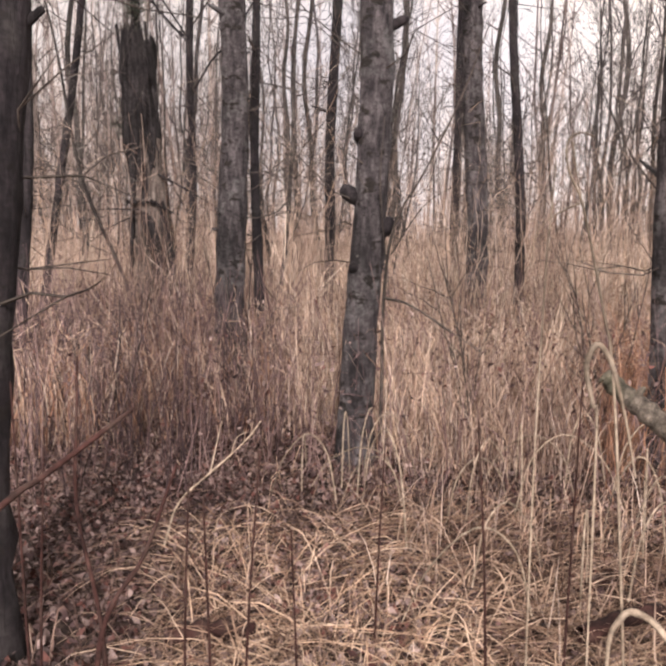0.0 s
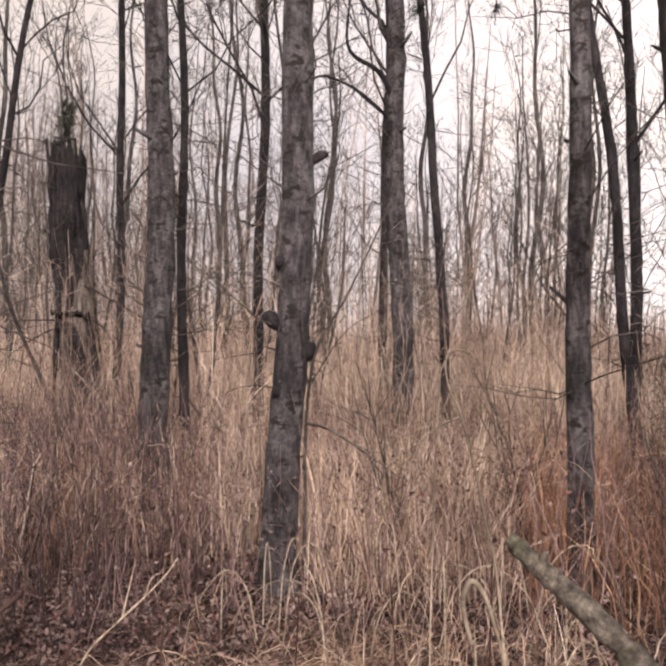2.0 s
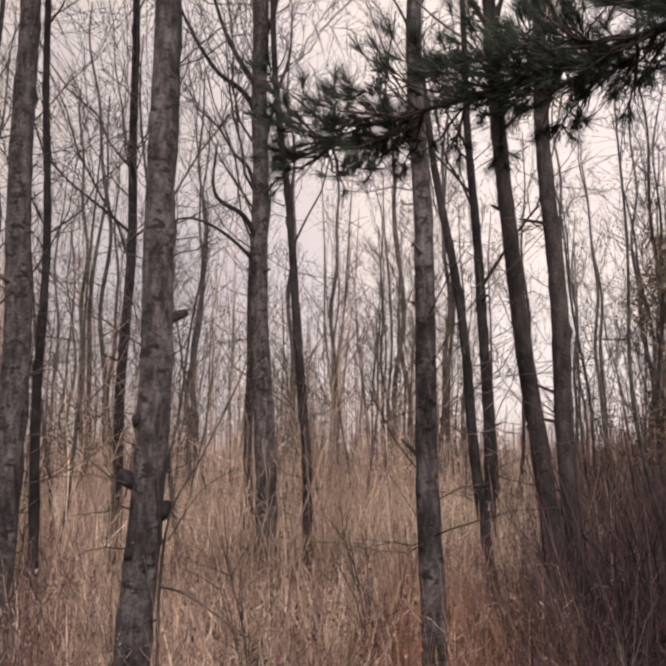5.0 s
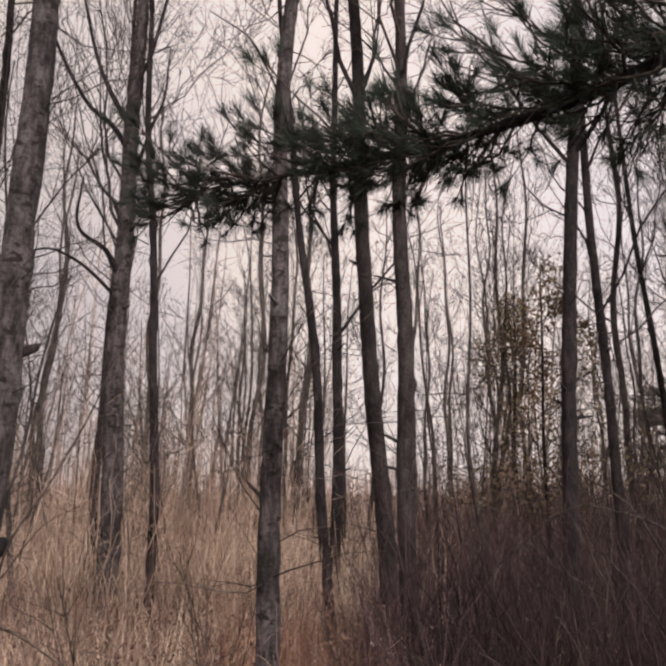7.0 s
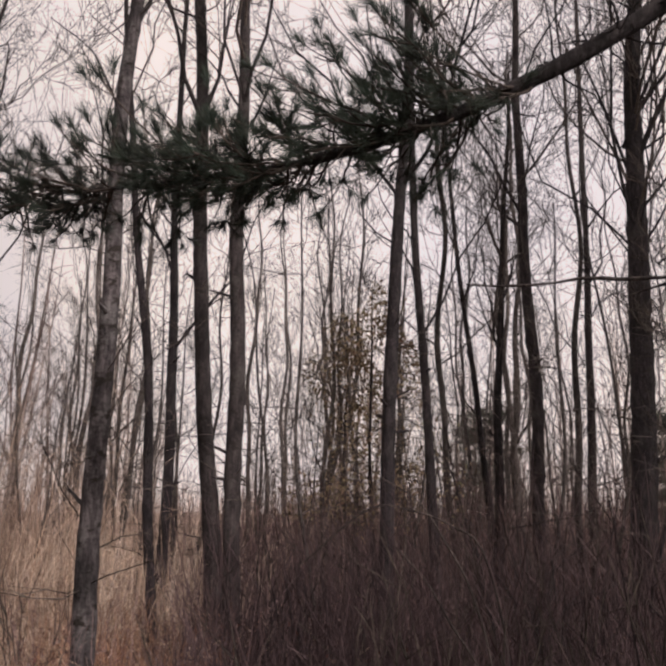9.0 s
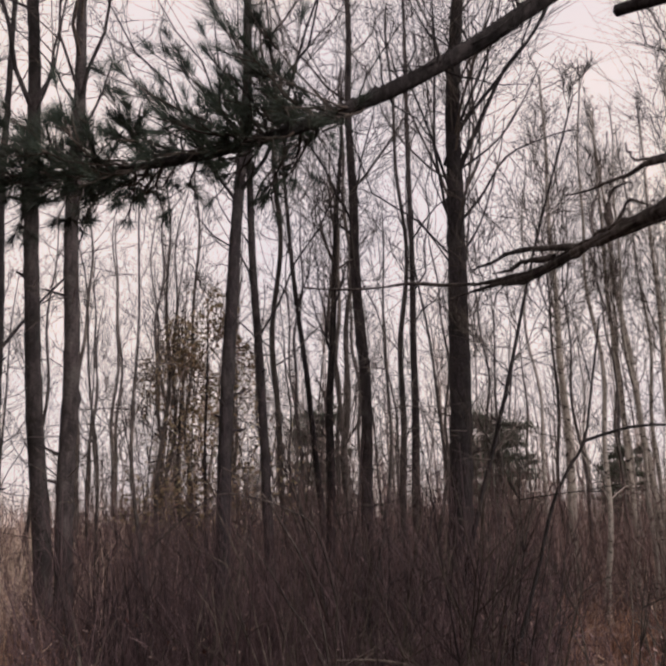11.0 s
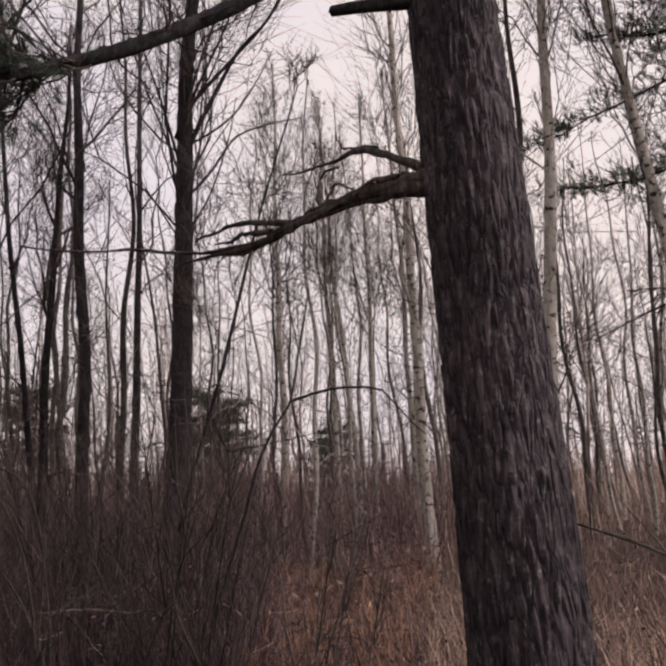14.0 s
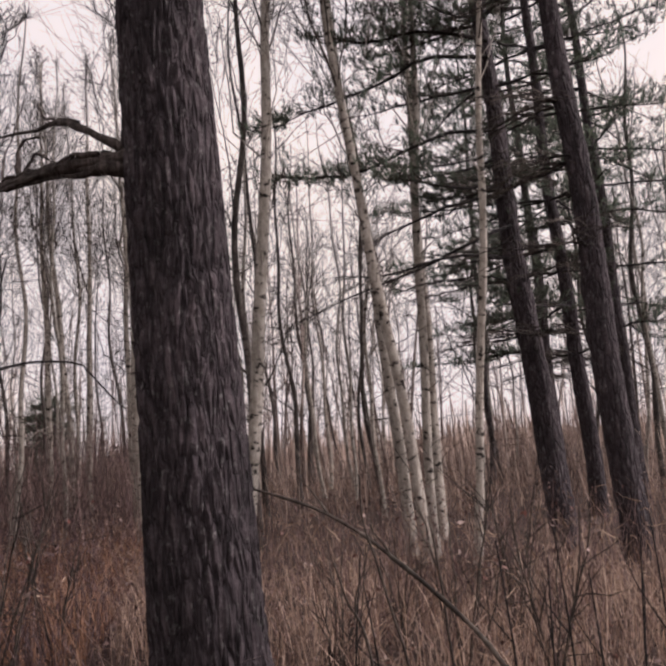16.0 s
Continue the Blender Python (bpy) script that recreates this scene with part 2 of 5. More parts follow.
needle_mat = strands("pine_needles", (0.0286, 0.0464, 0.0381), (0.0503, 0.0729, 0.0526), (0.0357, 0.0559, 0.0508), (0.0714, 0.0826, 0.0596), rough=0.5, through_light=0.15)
# needles of the farther pines: green lightened and greyed for haze
hazed_pine_green = strands("grey_green_needles", (0.0875, 0.125, 0.0975), (0.15, 0.2, 0.144), (0.112, 0.156, 0.125), (0.2, 0.225, 0.163), rough=0.5, through_light=0.2)
leaf_mat = strands("withered_leaves", (0.315, 0.27, 0.176), (0.485, 0.398, 0.255), (0.257, 0.257, 0.159), (0.541, 0.398, 0.288), through_light=0.6)
# far stems: base colour raised to stand for haze and frontal sun
hazed_far_mat = strands("hazed_far_stems", (0.247, 0.215, 0.198), (0.377, 0.332, 0.305), (0.52, 0.468, 0.429), (0.195, 0.169, 0.156), through_light=0.05, stain=1.5)


def earth(nt, bsdf):
    v = coords(nt, (1, 1, 1))
    fine, broad = noise_tex(nt, v, 28, 8, 0.7), noise_tex(nt, v, 0.7, 4, 0.6)
    col = ramp(nt, fine, (0.3, (0.018, 0.013, 0.012)), (0.52, (0.055, 0.037, 0.031)), (0.72, (0.14, 0.098, 0.075)))
    col = mixed(nt, ramp(nt, broad, (0.4, (0, 0, 0)), (0.65, (1, 1, 1))), col, (0.055, 0.038, 0.031))
    nt.links.new(col, bsdf.inputs["Base Color"])
    bumped(nt, bsdf, fine, 1.0, 0.03)


earth_mat = material("forest_earth", earth, 0.95)


# ---- mesh tools ----
class Geo:
    """Gathers tubes and strips into one mesh."""

    def __init__(self):
        self.v, self.q, self.n = [], [], 0

    def grid(self, verts, closed):
        """verts: (M, K, S, 3): M tubes of K rings of S points."""
        m, k, s, _ = verts.shape
        i = np.arange(m * k * s).reshape(m, k, s)
        j = np.roll(i, -1, 2) if closed else i
        a, b = (i[:, :-1], i[:, 1:]) if closed else (i[:, :-1, :-1], i[:, 1:, :-1])
        c, d = (j[:, 1:], j[:, :-1]) if closed else (i[:, 1:, 1:], i[:, :-1, 1:])
        self.q.append(np.stack([a, d, c, b], -1).reshape(-1, 4) + self.n)
        self.v.append(verts.reshape(-1, 3))
        self.n += m * k * s

    def tubes(self, p, r, sides):
        """p: (M, K, 3) centre lines, r: (M, K) radii."""
        p, r = np.asarray(p, float), np.asarray(r, float)
        if sides > 4:
            p, r = np.concatenate([p, p[:, -1:] + 0.25 * (p[:, -1:] - p[:, -2:-1])], 1), np.concatenate([r, r[:, -1:] * 0.05], 1)
        t = np.gradient(p, axis=1)
        t /= np.linalg.norm(t, axis=2, keepdims=True) + 1e-9
        ref = np.where(np.abs(t[..., 2:3]) > 0.8, np.array([1.0, 0, 0]), np.array([0, 0, 1.0]))
        ref = np.broadcast_to(ref[:, :1], t.shape)
        u = np.cross(t, ref)
        u /= np.linalg.norm(u, axis=2, keepdims=True) + 1e-9
        w = np.cross(t, u)
        ang = np.arange(sides) * 2 * np.pi / sides
        ring = u[:, :, None] * np.cos(ang)[:, None] + w[:, :, None] * np.sin(ang)[:, None]
        self.grid(p[:, :, None] + ring * r[:, :, None, None], True)
        return self

    def tube(self, p, r, sides=8):
        return self.tubes([p], [r], sides)

    def strips(self, p, side, width):
        """Flat blades: p (M, K, 3), side (M, 3) their breadth's way, width (M, K)."""
        off = side[:, None, :] * width[..., None] * 0.5
        self.grid(np.stack([p - off, p + off], 2), False)
        return self

    def mesh(self, name, mat, smooth=True):
        me = bpy.data.meshes.new(name)
        v, q = np.concatenate(self.v), np.concatenate(self.q)
        me.vertices.add(len(v))
        me.vertices.foreach_set("co", v.astype(np.float32).ravel())
        me.loops.add(q.size)
        me.loops.foreach_set("vertex_index", q.astype(np.int32).ravel())
        me.polygons.add(len(q))
        me.polygons.foreach_set("loop_start", np.arange(0, q.size, 4, dtype=np.int32))
        me.update(calc_edges=True)
        me.polygons.foreach_set("use_smooth", np.full(len(q), smooth))
        me.materials.append(mat)
        return me


def part(name, geo, mat, parent, label=""):
    ob = new(name, geo.mesh(name, mat) if isinstance(geo, Geo) else geo)
    ob.parent = parent
    return tagged(ob, label)


def empty(name, x, y, z, label, category, group=""):
    ob = new(name)
    ob.location = (x, y, z)
    ob.empty_display_size = 0.2
    return tagged(ob, label, category, group)


def curve(points, n):
    """A smooth line of n points through the given ones."""
    p = np.asarray(points, float)
    p = np.vstack([2 * p[0] - p[1], p, 2 * p[-1] - p[-2]])
    out = []
    for s in np.linspace(0, len(p) - 3 - 1e-6, n):
        i, f = int(s), s - int(s)
        a, b, c, d = p[i:i + 4]
        out.append(0.5 * (2 * b + (c - a) * f + (2 * a - 5 * b + 4 * c - d) * f * f + (3 * b - a - 3 * c + d) * f ** 3))
    return np.array(out)


def ground_z(x, y):
    return 0.035 * np.sin(1.3 * x + 0.4) * np.cos(1.1 * y) + 0.05 * np.sin(0.37 * x - 0.5 * y) - 0.05 * np.sin(0.4)


def unit(v):
    return v / (np.linalg.norm(v, axis=-1, keepdims=True) + 1e-9)


# ---- trees ----
def bare_crown(rng, trunk_at, height, low, n1=12, n2=6, n3=4, reach=0.3, rise=(25, 55), limb_r=0.02, twig_r=0.004, droop=0.0):
    """Limbs, branches and twigs of a leafless tree. trunk_at(z) gives the trunk's centre."""
    h = low + (height - low) * np.sort(rng.random(n1)) ** 0.9
    az = rng.random(n1) * 6.283
    length = (height - h) * reach * rng.uniform(0.6, 1.3, n1) + 0.35
    s = np.linspace(0, 1, 7)
    el = np.radians(rng.uniform(*rise, n1))[:, None] + np.radians(22) * s - droop * s + rng.normal(0, 0.2, (n1, 7)) * (s > 0)
    az = az[:, None] + rng.normal(0, 0.25, (n1, 1)) * s * 2 + rng.normal(0, 0.26, (n1, 7))
    step = np.stack([np.cos(el) * np.cos(az), np.cos(el) * np.sin(az), np.sin(el)], -1) * (length / 6)[:, None, None]
    start = np.array([trunk_at(z) for z in h])
    limbs = start[:, None] + np.concatenate([np.zeros((n1, 1, 3)), np.cumsum(step[:, 1:], 1)], 1)
    lr = limb_r * rng.uniform(0.55, 1.1, n1)[:, None] * (0.35 + length / length.max())[:, None] * (1 - 0.75 * s)

    def shoots(parents, radii, n, k, ratio, spread):
        m = len(parents)
        f = rng.uniform(0.25, 1.0, (m, n))
        idx = np.clip((f * (parents.shape[1] - 1)), 0, parents.shape[1] - 1.001)
        i0 = idx.astype(int)
        fr = (idx - i0)[..., None]
        rows = np.arange(m)[:, None]
        p0 = parents[rows, i0] * (1 - fr) + parents[rows, i0 + 1] * fr
        d0 = unit(parents[rows, i0 + 1] - parents[rows, i0])
        plen = np.linalg.norm(np.diff(parents, axis=1), axis=2).sum(1)[:, None] * ratio * rng.uniform(0.5, 1.3, (m, n)) * (1.25 - f * 0.6)
        d = unit(d0 + rng.normal(0, spread, (m, n, 3)) + np.array([0, 0, 0.08]))
        bend = rng.normal(0, 0.27, (m, n, 3)) + np.array([0, 0, 0.12])
        ss = np.linspace(0, 1, k)
        kink = rng.normal(0, 0.045, (m, n, k, 3)) * (ss > 0)[:, None]
        q = p0[:, :, None] + (d[:, :, None] * ss[:, None] + bend[:, :, None] * (ss ** 2)[:, None] + kink) * plen[:, :, None, None]
        r0 = np.take_along_axis(radii, i0, 1) * 0.55
        return q.reshape(m * n, k, 3), np.maximum(r0[..., None] * (1 - 0.7 * ss), twig_r * (1 - 0.55 * ss)).reshape(m * n, k)

    subs, sr = shoots(limbs, lr, n2, 4, 0.44, 0.52)
    twigs, tr = shoots(subs, sr, n3, 3, 0.7, 0.5)
    return (limbs, np.maximum(lr, twig_r)), (subs, sr), (twigs, tr)


def trunk_line(rng, height, lean, wobble=0.03):
    a, b, c, d = rng.uniform(0, 6.28, 4)

    def at(z):
        x, y = lean[0] * z, lean[1] * z
        x += wobble * (np.sin(0.9 * z + a) - np.sin(a)) + wobble * 0.5 * np.sin(2.1 * z + b)
        y += wobble * (np.sin(0.8 * z + c) - np.sin(c)) + wobble * 0.5 * np.sin(1.9 * z + d)
        return np.array([x, y, z])
    return at


def trunk_mesh(rng, line, height, dia, sides=14, knots=6, flare=0.35, rows=9):
    """A tapered trunk, uneven in girth, flared at the foot, with swollen knots."""
    n = max(24, int(height * rows))
    z = np.linspace(-0.15, height, n)
    r = dia / 2 * np.clip(1.08 * (1 - z / (height * 1.12)) ** 0.75 + 0.05, 0.06, 2)
    r = r * (1 + flare * np.exp(-np.maximum(z, 0) * 5))
    pts = np.array([line(q) for q in z])
    ang = np.arange(sides) * 2 * np.pi / sides
    rr = r[:, None] * (1 + 0.045 * rng.normal(size=(n, sides)) + 0.05 * np.sin(ang * 2 + z[:, None] * 0.6 + rng.random() * 6) + 0.03 * np.sin(ang * 3 - z[:, None] * 1.1))
    for _ in range(knots * 2):
        kz, ka, size = rng.uniform(0.4, height * 0.6), rng.uniform(0, 6.28), rng.uniform(0.12, 0.42)
        gap = np.angle(np.exp(1j * (ang - ka)))
        rr += dia / 2 * size * np.exp(-((z[:, None] - kz) / 0.06) ** 2 - (gap / 0.5) ** 2)
    v = pts[:, None] + np.stack([np.cos(ang) * rr, np.sin(ang) * rr, np.zeros_like(rr)], -1)
    g = Geo()
    g.grid(v[None], True)
    return g


def bare_tree(name, x, y, lean, dia, height, bark_mat, label, seed, low=3.0, n1=14, n2=6, n3=4, reach=0.3, rise=(25, 55), group="", stubs=3, wobble=0.03, limbs_own=4, far=False, limb=0.125):
    rng = np.random.default_rng(seed)
    tree = empty(name, x, y, float(ground_z(x, y)), label, "tree", group)
    line = trunk_line(rng, height, lean, wobble)
    part("trunk", trunk_mesh(rng, line, height, dia, 8, 3, 0.3, 3) if far else trunk_mesh(rng, line, height, dia), bark_mat, tree)
    (limbs, lr), (subs, sr), (twigs, tr) = bare_crown(rng, line, height, low, n1, n2, n3, reach, rise, limb_r=dia * limb)
    for i in range(limbs_own):
        part("limb", Geo().tube(limbs[i], lr[i], 7), bark_mat, tree)
    crown = Geo().tubes(limbs[limbs_own:], lr[limbs_own:], 4 if far else 6)
    fine = hazed_wood_twig if far else twig_bark
    if far:
        crown.strips(subs, unit(rng.normal(size=(len(subs), 3))), sr * 2.4)
        crown.strips(twigs, unit(rng.normal(size=(len(twigs), 3))), tr * 2.6)
    else:
        crown.tubes(subs, sr, 3).tubes(twigs, tr, 3)
    part("crown", crown, fine, tree, "fine bare dark twigs")
    m = 14 if far else 24
    z, a = rng.uniform(0.9, max(low, 2.5) + 0.8, m), rng.uniform(0, 6.283, m)
    d = np.stack([np.cos(a), np.sin(a), rng.normal(0.35, 0.35, m)], -1) * rng.uniform(0.25, 0.95, m)[:, None]
    t = np.linspace(0, 1, 5)
    p = np.array([line(q) for q in z])[:, None] + d[:, None] * t[:, None] + np.cumsum(rng.normal(0, 0.04, (m, 5, 3)), 1) * (t > 0)[:, None]
    q0, qd = p[:, 2], unit(d + rng.normal(0, 0.5, d.shape)) * 0.3
    q = q0[:, None] + qd[:, None] * t[:, None]
    both, thick = np.concatenate([p, q]), np.concatenate([np.linspace(0.007, 0.002, 5)[None].repeat(m, 0), np.linspace(0.004, 0.0015, 5)[None].repeat(m, 0)])
    twig = Geo().strips(both, unit(rng.normal(size=(2 * m, 3))), thick * 2.4) if far else Geo().tubes(both, thick, 3)
    tagged(part("twig_spray", twig, fine, tree, "short dead side twigs"), kind="stuff")
    for _ in range(stubs):
        z, a, l = rng.uniform(0.8, 5), rng.uniform(0, 6.28), rng.uniform(0.05, 0.22)
        d = np.array([math.cos(a), math.sin(a), rng.uniform(0.1, 0.7)])
        p = line(z) + np.outer(np.linspace(0.25, 1, 4), d) * (dia / 2 + l)
        part("branch_stub", Geo().tube(p, np.array([1, 0.8, 0.7, 0.4]) * dia * rng.uniform(0.09, 0.16), 6), bark_mat, tree)
    return tree


# ---- the ground ----
def ground():
    rad = np.concatenate([np.linspace(0.0, 14, 90), np.geomspace(14.5, 400, 40)])
    ang = np.linspace(0, 2 * np.pi, 181)[:-1]
    x, y = np.outer(rad, np.cos(ang)), np.outer(rad, np.sin(ang))
    z = ground_z(x, y) + 0.012 * np.sin(9 * x + 3 * np.sin(7 * y)) * np.cos(8 * y) * (rad < 14)[:, None]
    g = Geo()
    g.grid(np.stack([x, y, z], -1)[None], True)
    ob = new("ground", g.mesh("ground", earth_mat))
    return tagged(ob, "dark forest floor of damp earth and rotted leaves", "ground", kind="structure")


ground()


def polar(rng, n, r0, r1, a0, a1):
    """n places on the plan between two radii and two bearings (degrees right of ahead)."""
    r = np.sqrt(rng.uniform(r0 * r0, r1 * r1, n))
    a = np.radians(rng.uniform(a0, a1, n))
    return r * np.sin(a) + 0.0, r * np.cos(a) - 0.4


# ---- undergrowth ----
def blades(name, rng, x, y, h, w, lean, mat, label, category, k=4, z0=None):
    """Standing stalks that bend over towards their tips."""
    n = len(x)
    a = rng.uniform(0, 6.283, n)
    d = np.stack([np.cos(a), np.sin(a), np.zeros(n)], -1)
    s = np.linspace(0, 1, k)
    bend = np.abs(rng.normal(0, lean, n))
    base = np.stack([x, y, (ground_z(x, y) if z0 is None else z0) - 0.02], -1)
    tilt = rng.normal(0, 0.15, (n, 3)) * rng.choice((0.7, 1.0, 2.6), (n, 1), p=(0.5, 0.32, 0.18)) * np.array([1, 1, 0])
    p = base[:, None] + (tilt[:, None] * s[:, None] + d[:, None] * (bend[:, None, None] * (s ** 2.2)[:, None])) * h[:, None, None]
    p[..., 2] += h[:, None] * (s - 0.35 * bend[:, None] * s ** 3)
    snapped = rng.random(n) < 0.26
    fall = rng.normal(0, 0.34, (n, 3)) * h[:, None]
    p[snapped, -1] = p[snapped, -2] + fall[snapped] - np.array([0, 0, 0.1])
    b = rng.uniform(0, 6.283, n)
    side = np.stack([np.cos(b), np.sin(b), np.zeros(n)], -1)
    width = w[:, None] * (1 - 0.75 * s ** 2)
    ob = new(name, Geo().strips(p, side, width).mesh(name, mat))
    return tagged(ob, label, category, kind="stuff")


rng = np.random.default_rng(11)


def grass_band(name, n, r0, r1, a0, a1, hh, ww, lean, label, mat=grass_mat, thin=0.0, k=4):
    x, y = polar(rng, n, r0, r1, a0, a1)
    clump = np.array([noise.noise((u * 0.9, v * 0.9, 0.3)) + 0.5 * noise.noise((u * 2.7, v * 2.7, 4.0)) for u, v in zip(x, y)])
    keep = clump > thin - rng.uniform(0, 0.5, n)
    x, y, clump = x[keep], y[keep], clump[keep]
    h = rng.uniform(*hh, len(x)) * (1 + 0.25 * clump)
    return blades(name, rng, x, y, h, rng.uniform(*ww, len(x)), lean, mat, label, "grass", k)


grass_band("tall_grass", 1500, 5.1, 6.6, 2, 17, (0.2, 0.85), (0.003, 0.009), 0.4, "tall dry tan grass beside the aspen")
grass_band("tall_grass", 300, 3.0, 5.2, 3, 26, (0.15, 0.6), (0.003, 0.006), 0.5, "thin dry tan grass at the clearing's edge")
grass_band("tall_grass", 2900, 6.0, 9.0, -2, 17, (0.25, 1.1), (0.003, 0.012), 0.38, "tall dry tan grass standing thick between the trunks", thin=0.05)
grass_band("tall_grass", 2700, 6.0, 9.0, -2, 16, (0.25, 1.1), (0.003, 0.012), 0.38, "tall pale grass standing thick between the trunks, lightened as sunlit", pale_grass, thin=0.05)
grass_band("tan_grass", 2600, 5.6, 9.0, -32, -4, (0.2, 0.95), (0.003, 0.01), 0.45, "rust and tan grass behind the leaf-strewn clearing", rust_grass, thin=0.1)
grass_band("tall_grass", 4300, 5.8, 9.0, -30, -2, (0.2, 0.95), (0.003, 0.012), 0.38, "tall dry tan grass behind the leaf-strewn clearing", thin=0.1)
grass_band("tall_grass", 14500, 9.0, 15, -32, 27, (0.4, 1.45), (0.006, 0.022), 0.42, "tall pale grass between the trees, lightened for haze", pale_grass, thin=0.05)
grass_band("tall_grass", 12500, 15, 30, -32, 30, (0.5, 1.8), (0.012, 0.034), 0.36, "tall pale grass far among the trees, lightened for haze", pale_grass, k=3)
# a sunlit patch: the orange light is given by the rust colour
grass_band("rust_grass", 3600, 5.0, 11.5, 64.5, 77, (0.25, 0.75), (0.004, 0.01), 0.4, "rust grass beside the big pine, coloured orange as sunlit", rust_grass)
grass_band("tan_grass", 3800, 4.8, 9, 18, 31, (0.25, 1.05), (0.003, 0.009), 0.4, "tall tan and rust grass under the trees", rust_grass, thin=0.05)
grass_band("brown_grass", 8500, 4.2, 9, 29, 66, (0.35, 1.1), (0.003, 0.008), 0.4, "tall rust-brown grass under the trees", shaded_brown_mat, thin=0.05)
grass_band("brown_grass", 12000, 9, 26, 33, 62, (0.4, 1.1), (0.007, 0.016), 0.35, "tall brown grass far among the trees", shaded_brown_mat, k=3)
grass_band("brown_grass", 700, 4.4, 7.5, 62, 78, (0.3, 0.85), (0.003, 0.008), 0.4, "rust-brown grass round the big pine", shaded_brown_mat)
grass_band("low_grass", 4600, 4.0, 8.0, 78, 120, (0.2, 0.75), (0.003, 0.009), 0.45, "pale dead grass and bracken beyond the big pine", low_mat)
grass_band("low_grass", 16000, 7, 30, 60, 122, (0.12, 0.65), (0.005, 0.013), 0.5, "low brown grass and dead bracken among birches", low_mat, k=3)


def brush(name, n, r0, r1, a0, a1, hh, rad, label, mat=shaded_brush_mat):
    """Thin upright woody stems, each with a few side shoots."""
    x, y = polar(rng, n, r0, r1, a0, a1)
    h = rng.uniform(*hh, n)
    s = np.linspace(0, 1, 5)
    base = np.stack([x, y, ground_z(x, y) - 0.03], -1)
    tilt = rng.normal(0, 0.14, (n, 1, 3)) * s[:, None] + rng.normal(0, 0.1, (n, 1, 3)) * (s ** 2)[:, None] + rng.normal(0, 0.012, (n, 5, 3))
    tilt[..., 2] = s
    p = base[:, None] + tilt * h[:, None, None]
    r = rng.uniform(*rad, n)[:, None] * (1 - 0.7 * s)
    far = r0 > 9
    b = rng.uniform(0, 3.1416, n)
    side = np.stack([np.cos(b), np.sin(b), np.zeros(n)], -1)
    g = Geo()
    g.strips(p, side, r * 2.4) if far else g.tubes(p, r, 3)
    for _ in range(3):
        f = rng.integers(1, 4, n)
        q0 = p[np.arange(n), f]
        a, up = rng.uniform(0, 6.283, n), rng.uniform(0.5, 1.4, n)
        d = unit(np.stack([np.cos(a), np.sin(a), up], -1)) * (h * rng.uniform(0.15, 0.4, n))[:, None]
        t = np.linspace(0, 1, 3)
        q = q0[:, None] + d[:, None] * t[:, None]
        q[..., 2] += (0.05 * t ** 2)
        rr = r[:, 2:3] * 0.75 * (1 - 0.6 * t)
        g.strips(q, side, rr * 2.4)
    ob = new(name, g.mesh(name, mat))
    return tagged(ob, label, "brush", kind="stuff")


brush("brush", 1500, 4.6, 10, -30, 32, (0.3, 1.4), (0.002, 0.0048), "thin bare reddish-brown stems among the dry grass", weed_mat)
brush("brush", 800, 5.2, 9, -32, -3, (0.3, 1.3), (0.002, 0.005), "dark reddish bare stems in the grass")
brush("brush", 3300, 10, 32, -32, 34, (0.4, 1.9), (0.004, 0.011), "bare pale brown shrub stems far among the trees", hazed_brush)
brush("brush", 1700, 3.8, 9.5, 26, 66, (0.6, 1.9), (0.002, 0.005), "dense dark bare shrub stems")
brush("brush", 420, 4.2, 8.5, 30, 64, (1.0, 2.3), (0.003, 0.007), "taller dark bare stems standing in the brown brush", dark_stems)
brush("brush", 260, 4.4, 8, -32, -8, (0.4, 1.2), (0.0025, 0.005), "dark red bare stems at the clearing's edge", dark_stems)
brush("brush", 950, 4.2, 9.5, 60, 118, (0.3, 1.1), (0.002, 0.005), "thin brown bare stems in dead grass", weed_mat)
# the lighter weed stems stand in for hazy distance here
brush("brush", 5600, 10.5, 34, 30, 78, (0.7, 2.6), (0.004, 0.011), "dense brown shrub stems far among the trees", weed_mat)
brush("brush", 1700, 14, 34, 70, 120, (0.5, 1.8), (0.004, 0.01), "thin shrub stems far among the birches", hazed_brush)


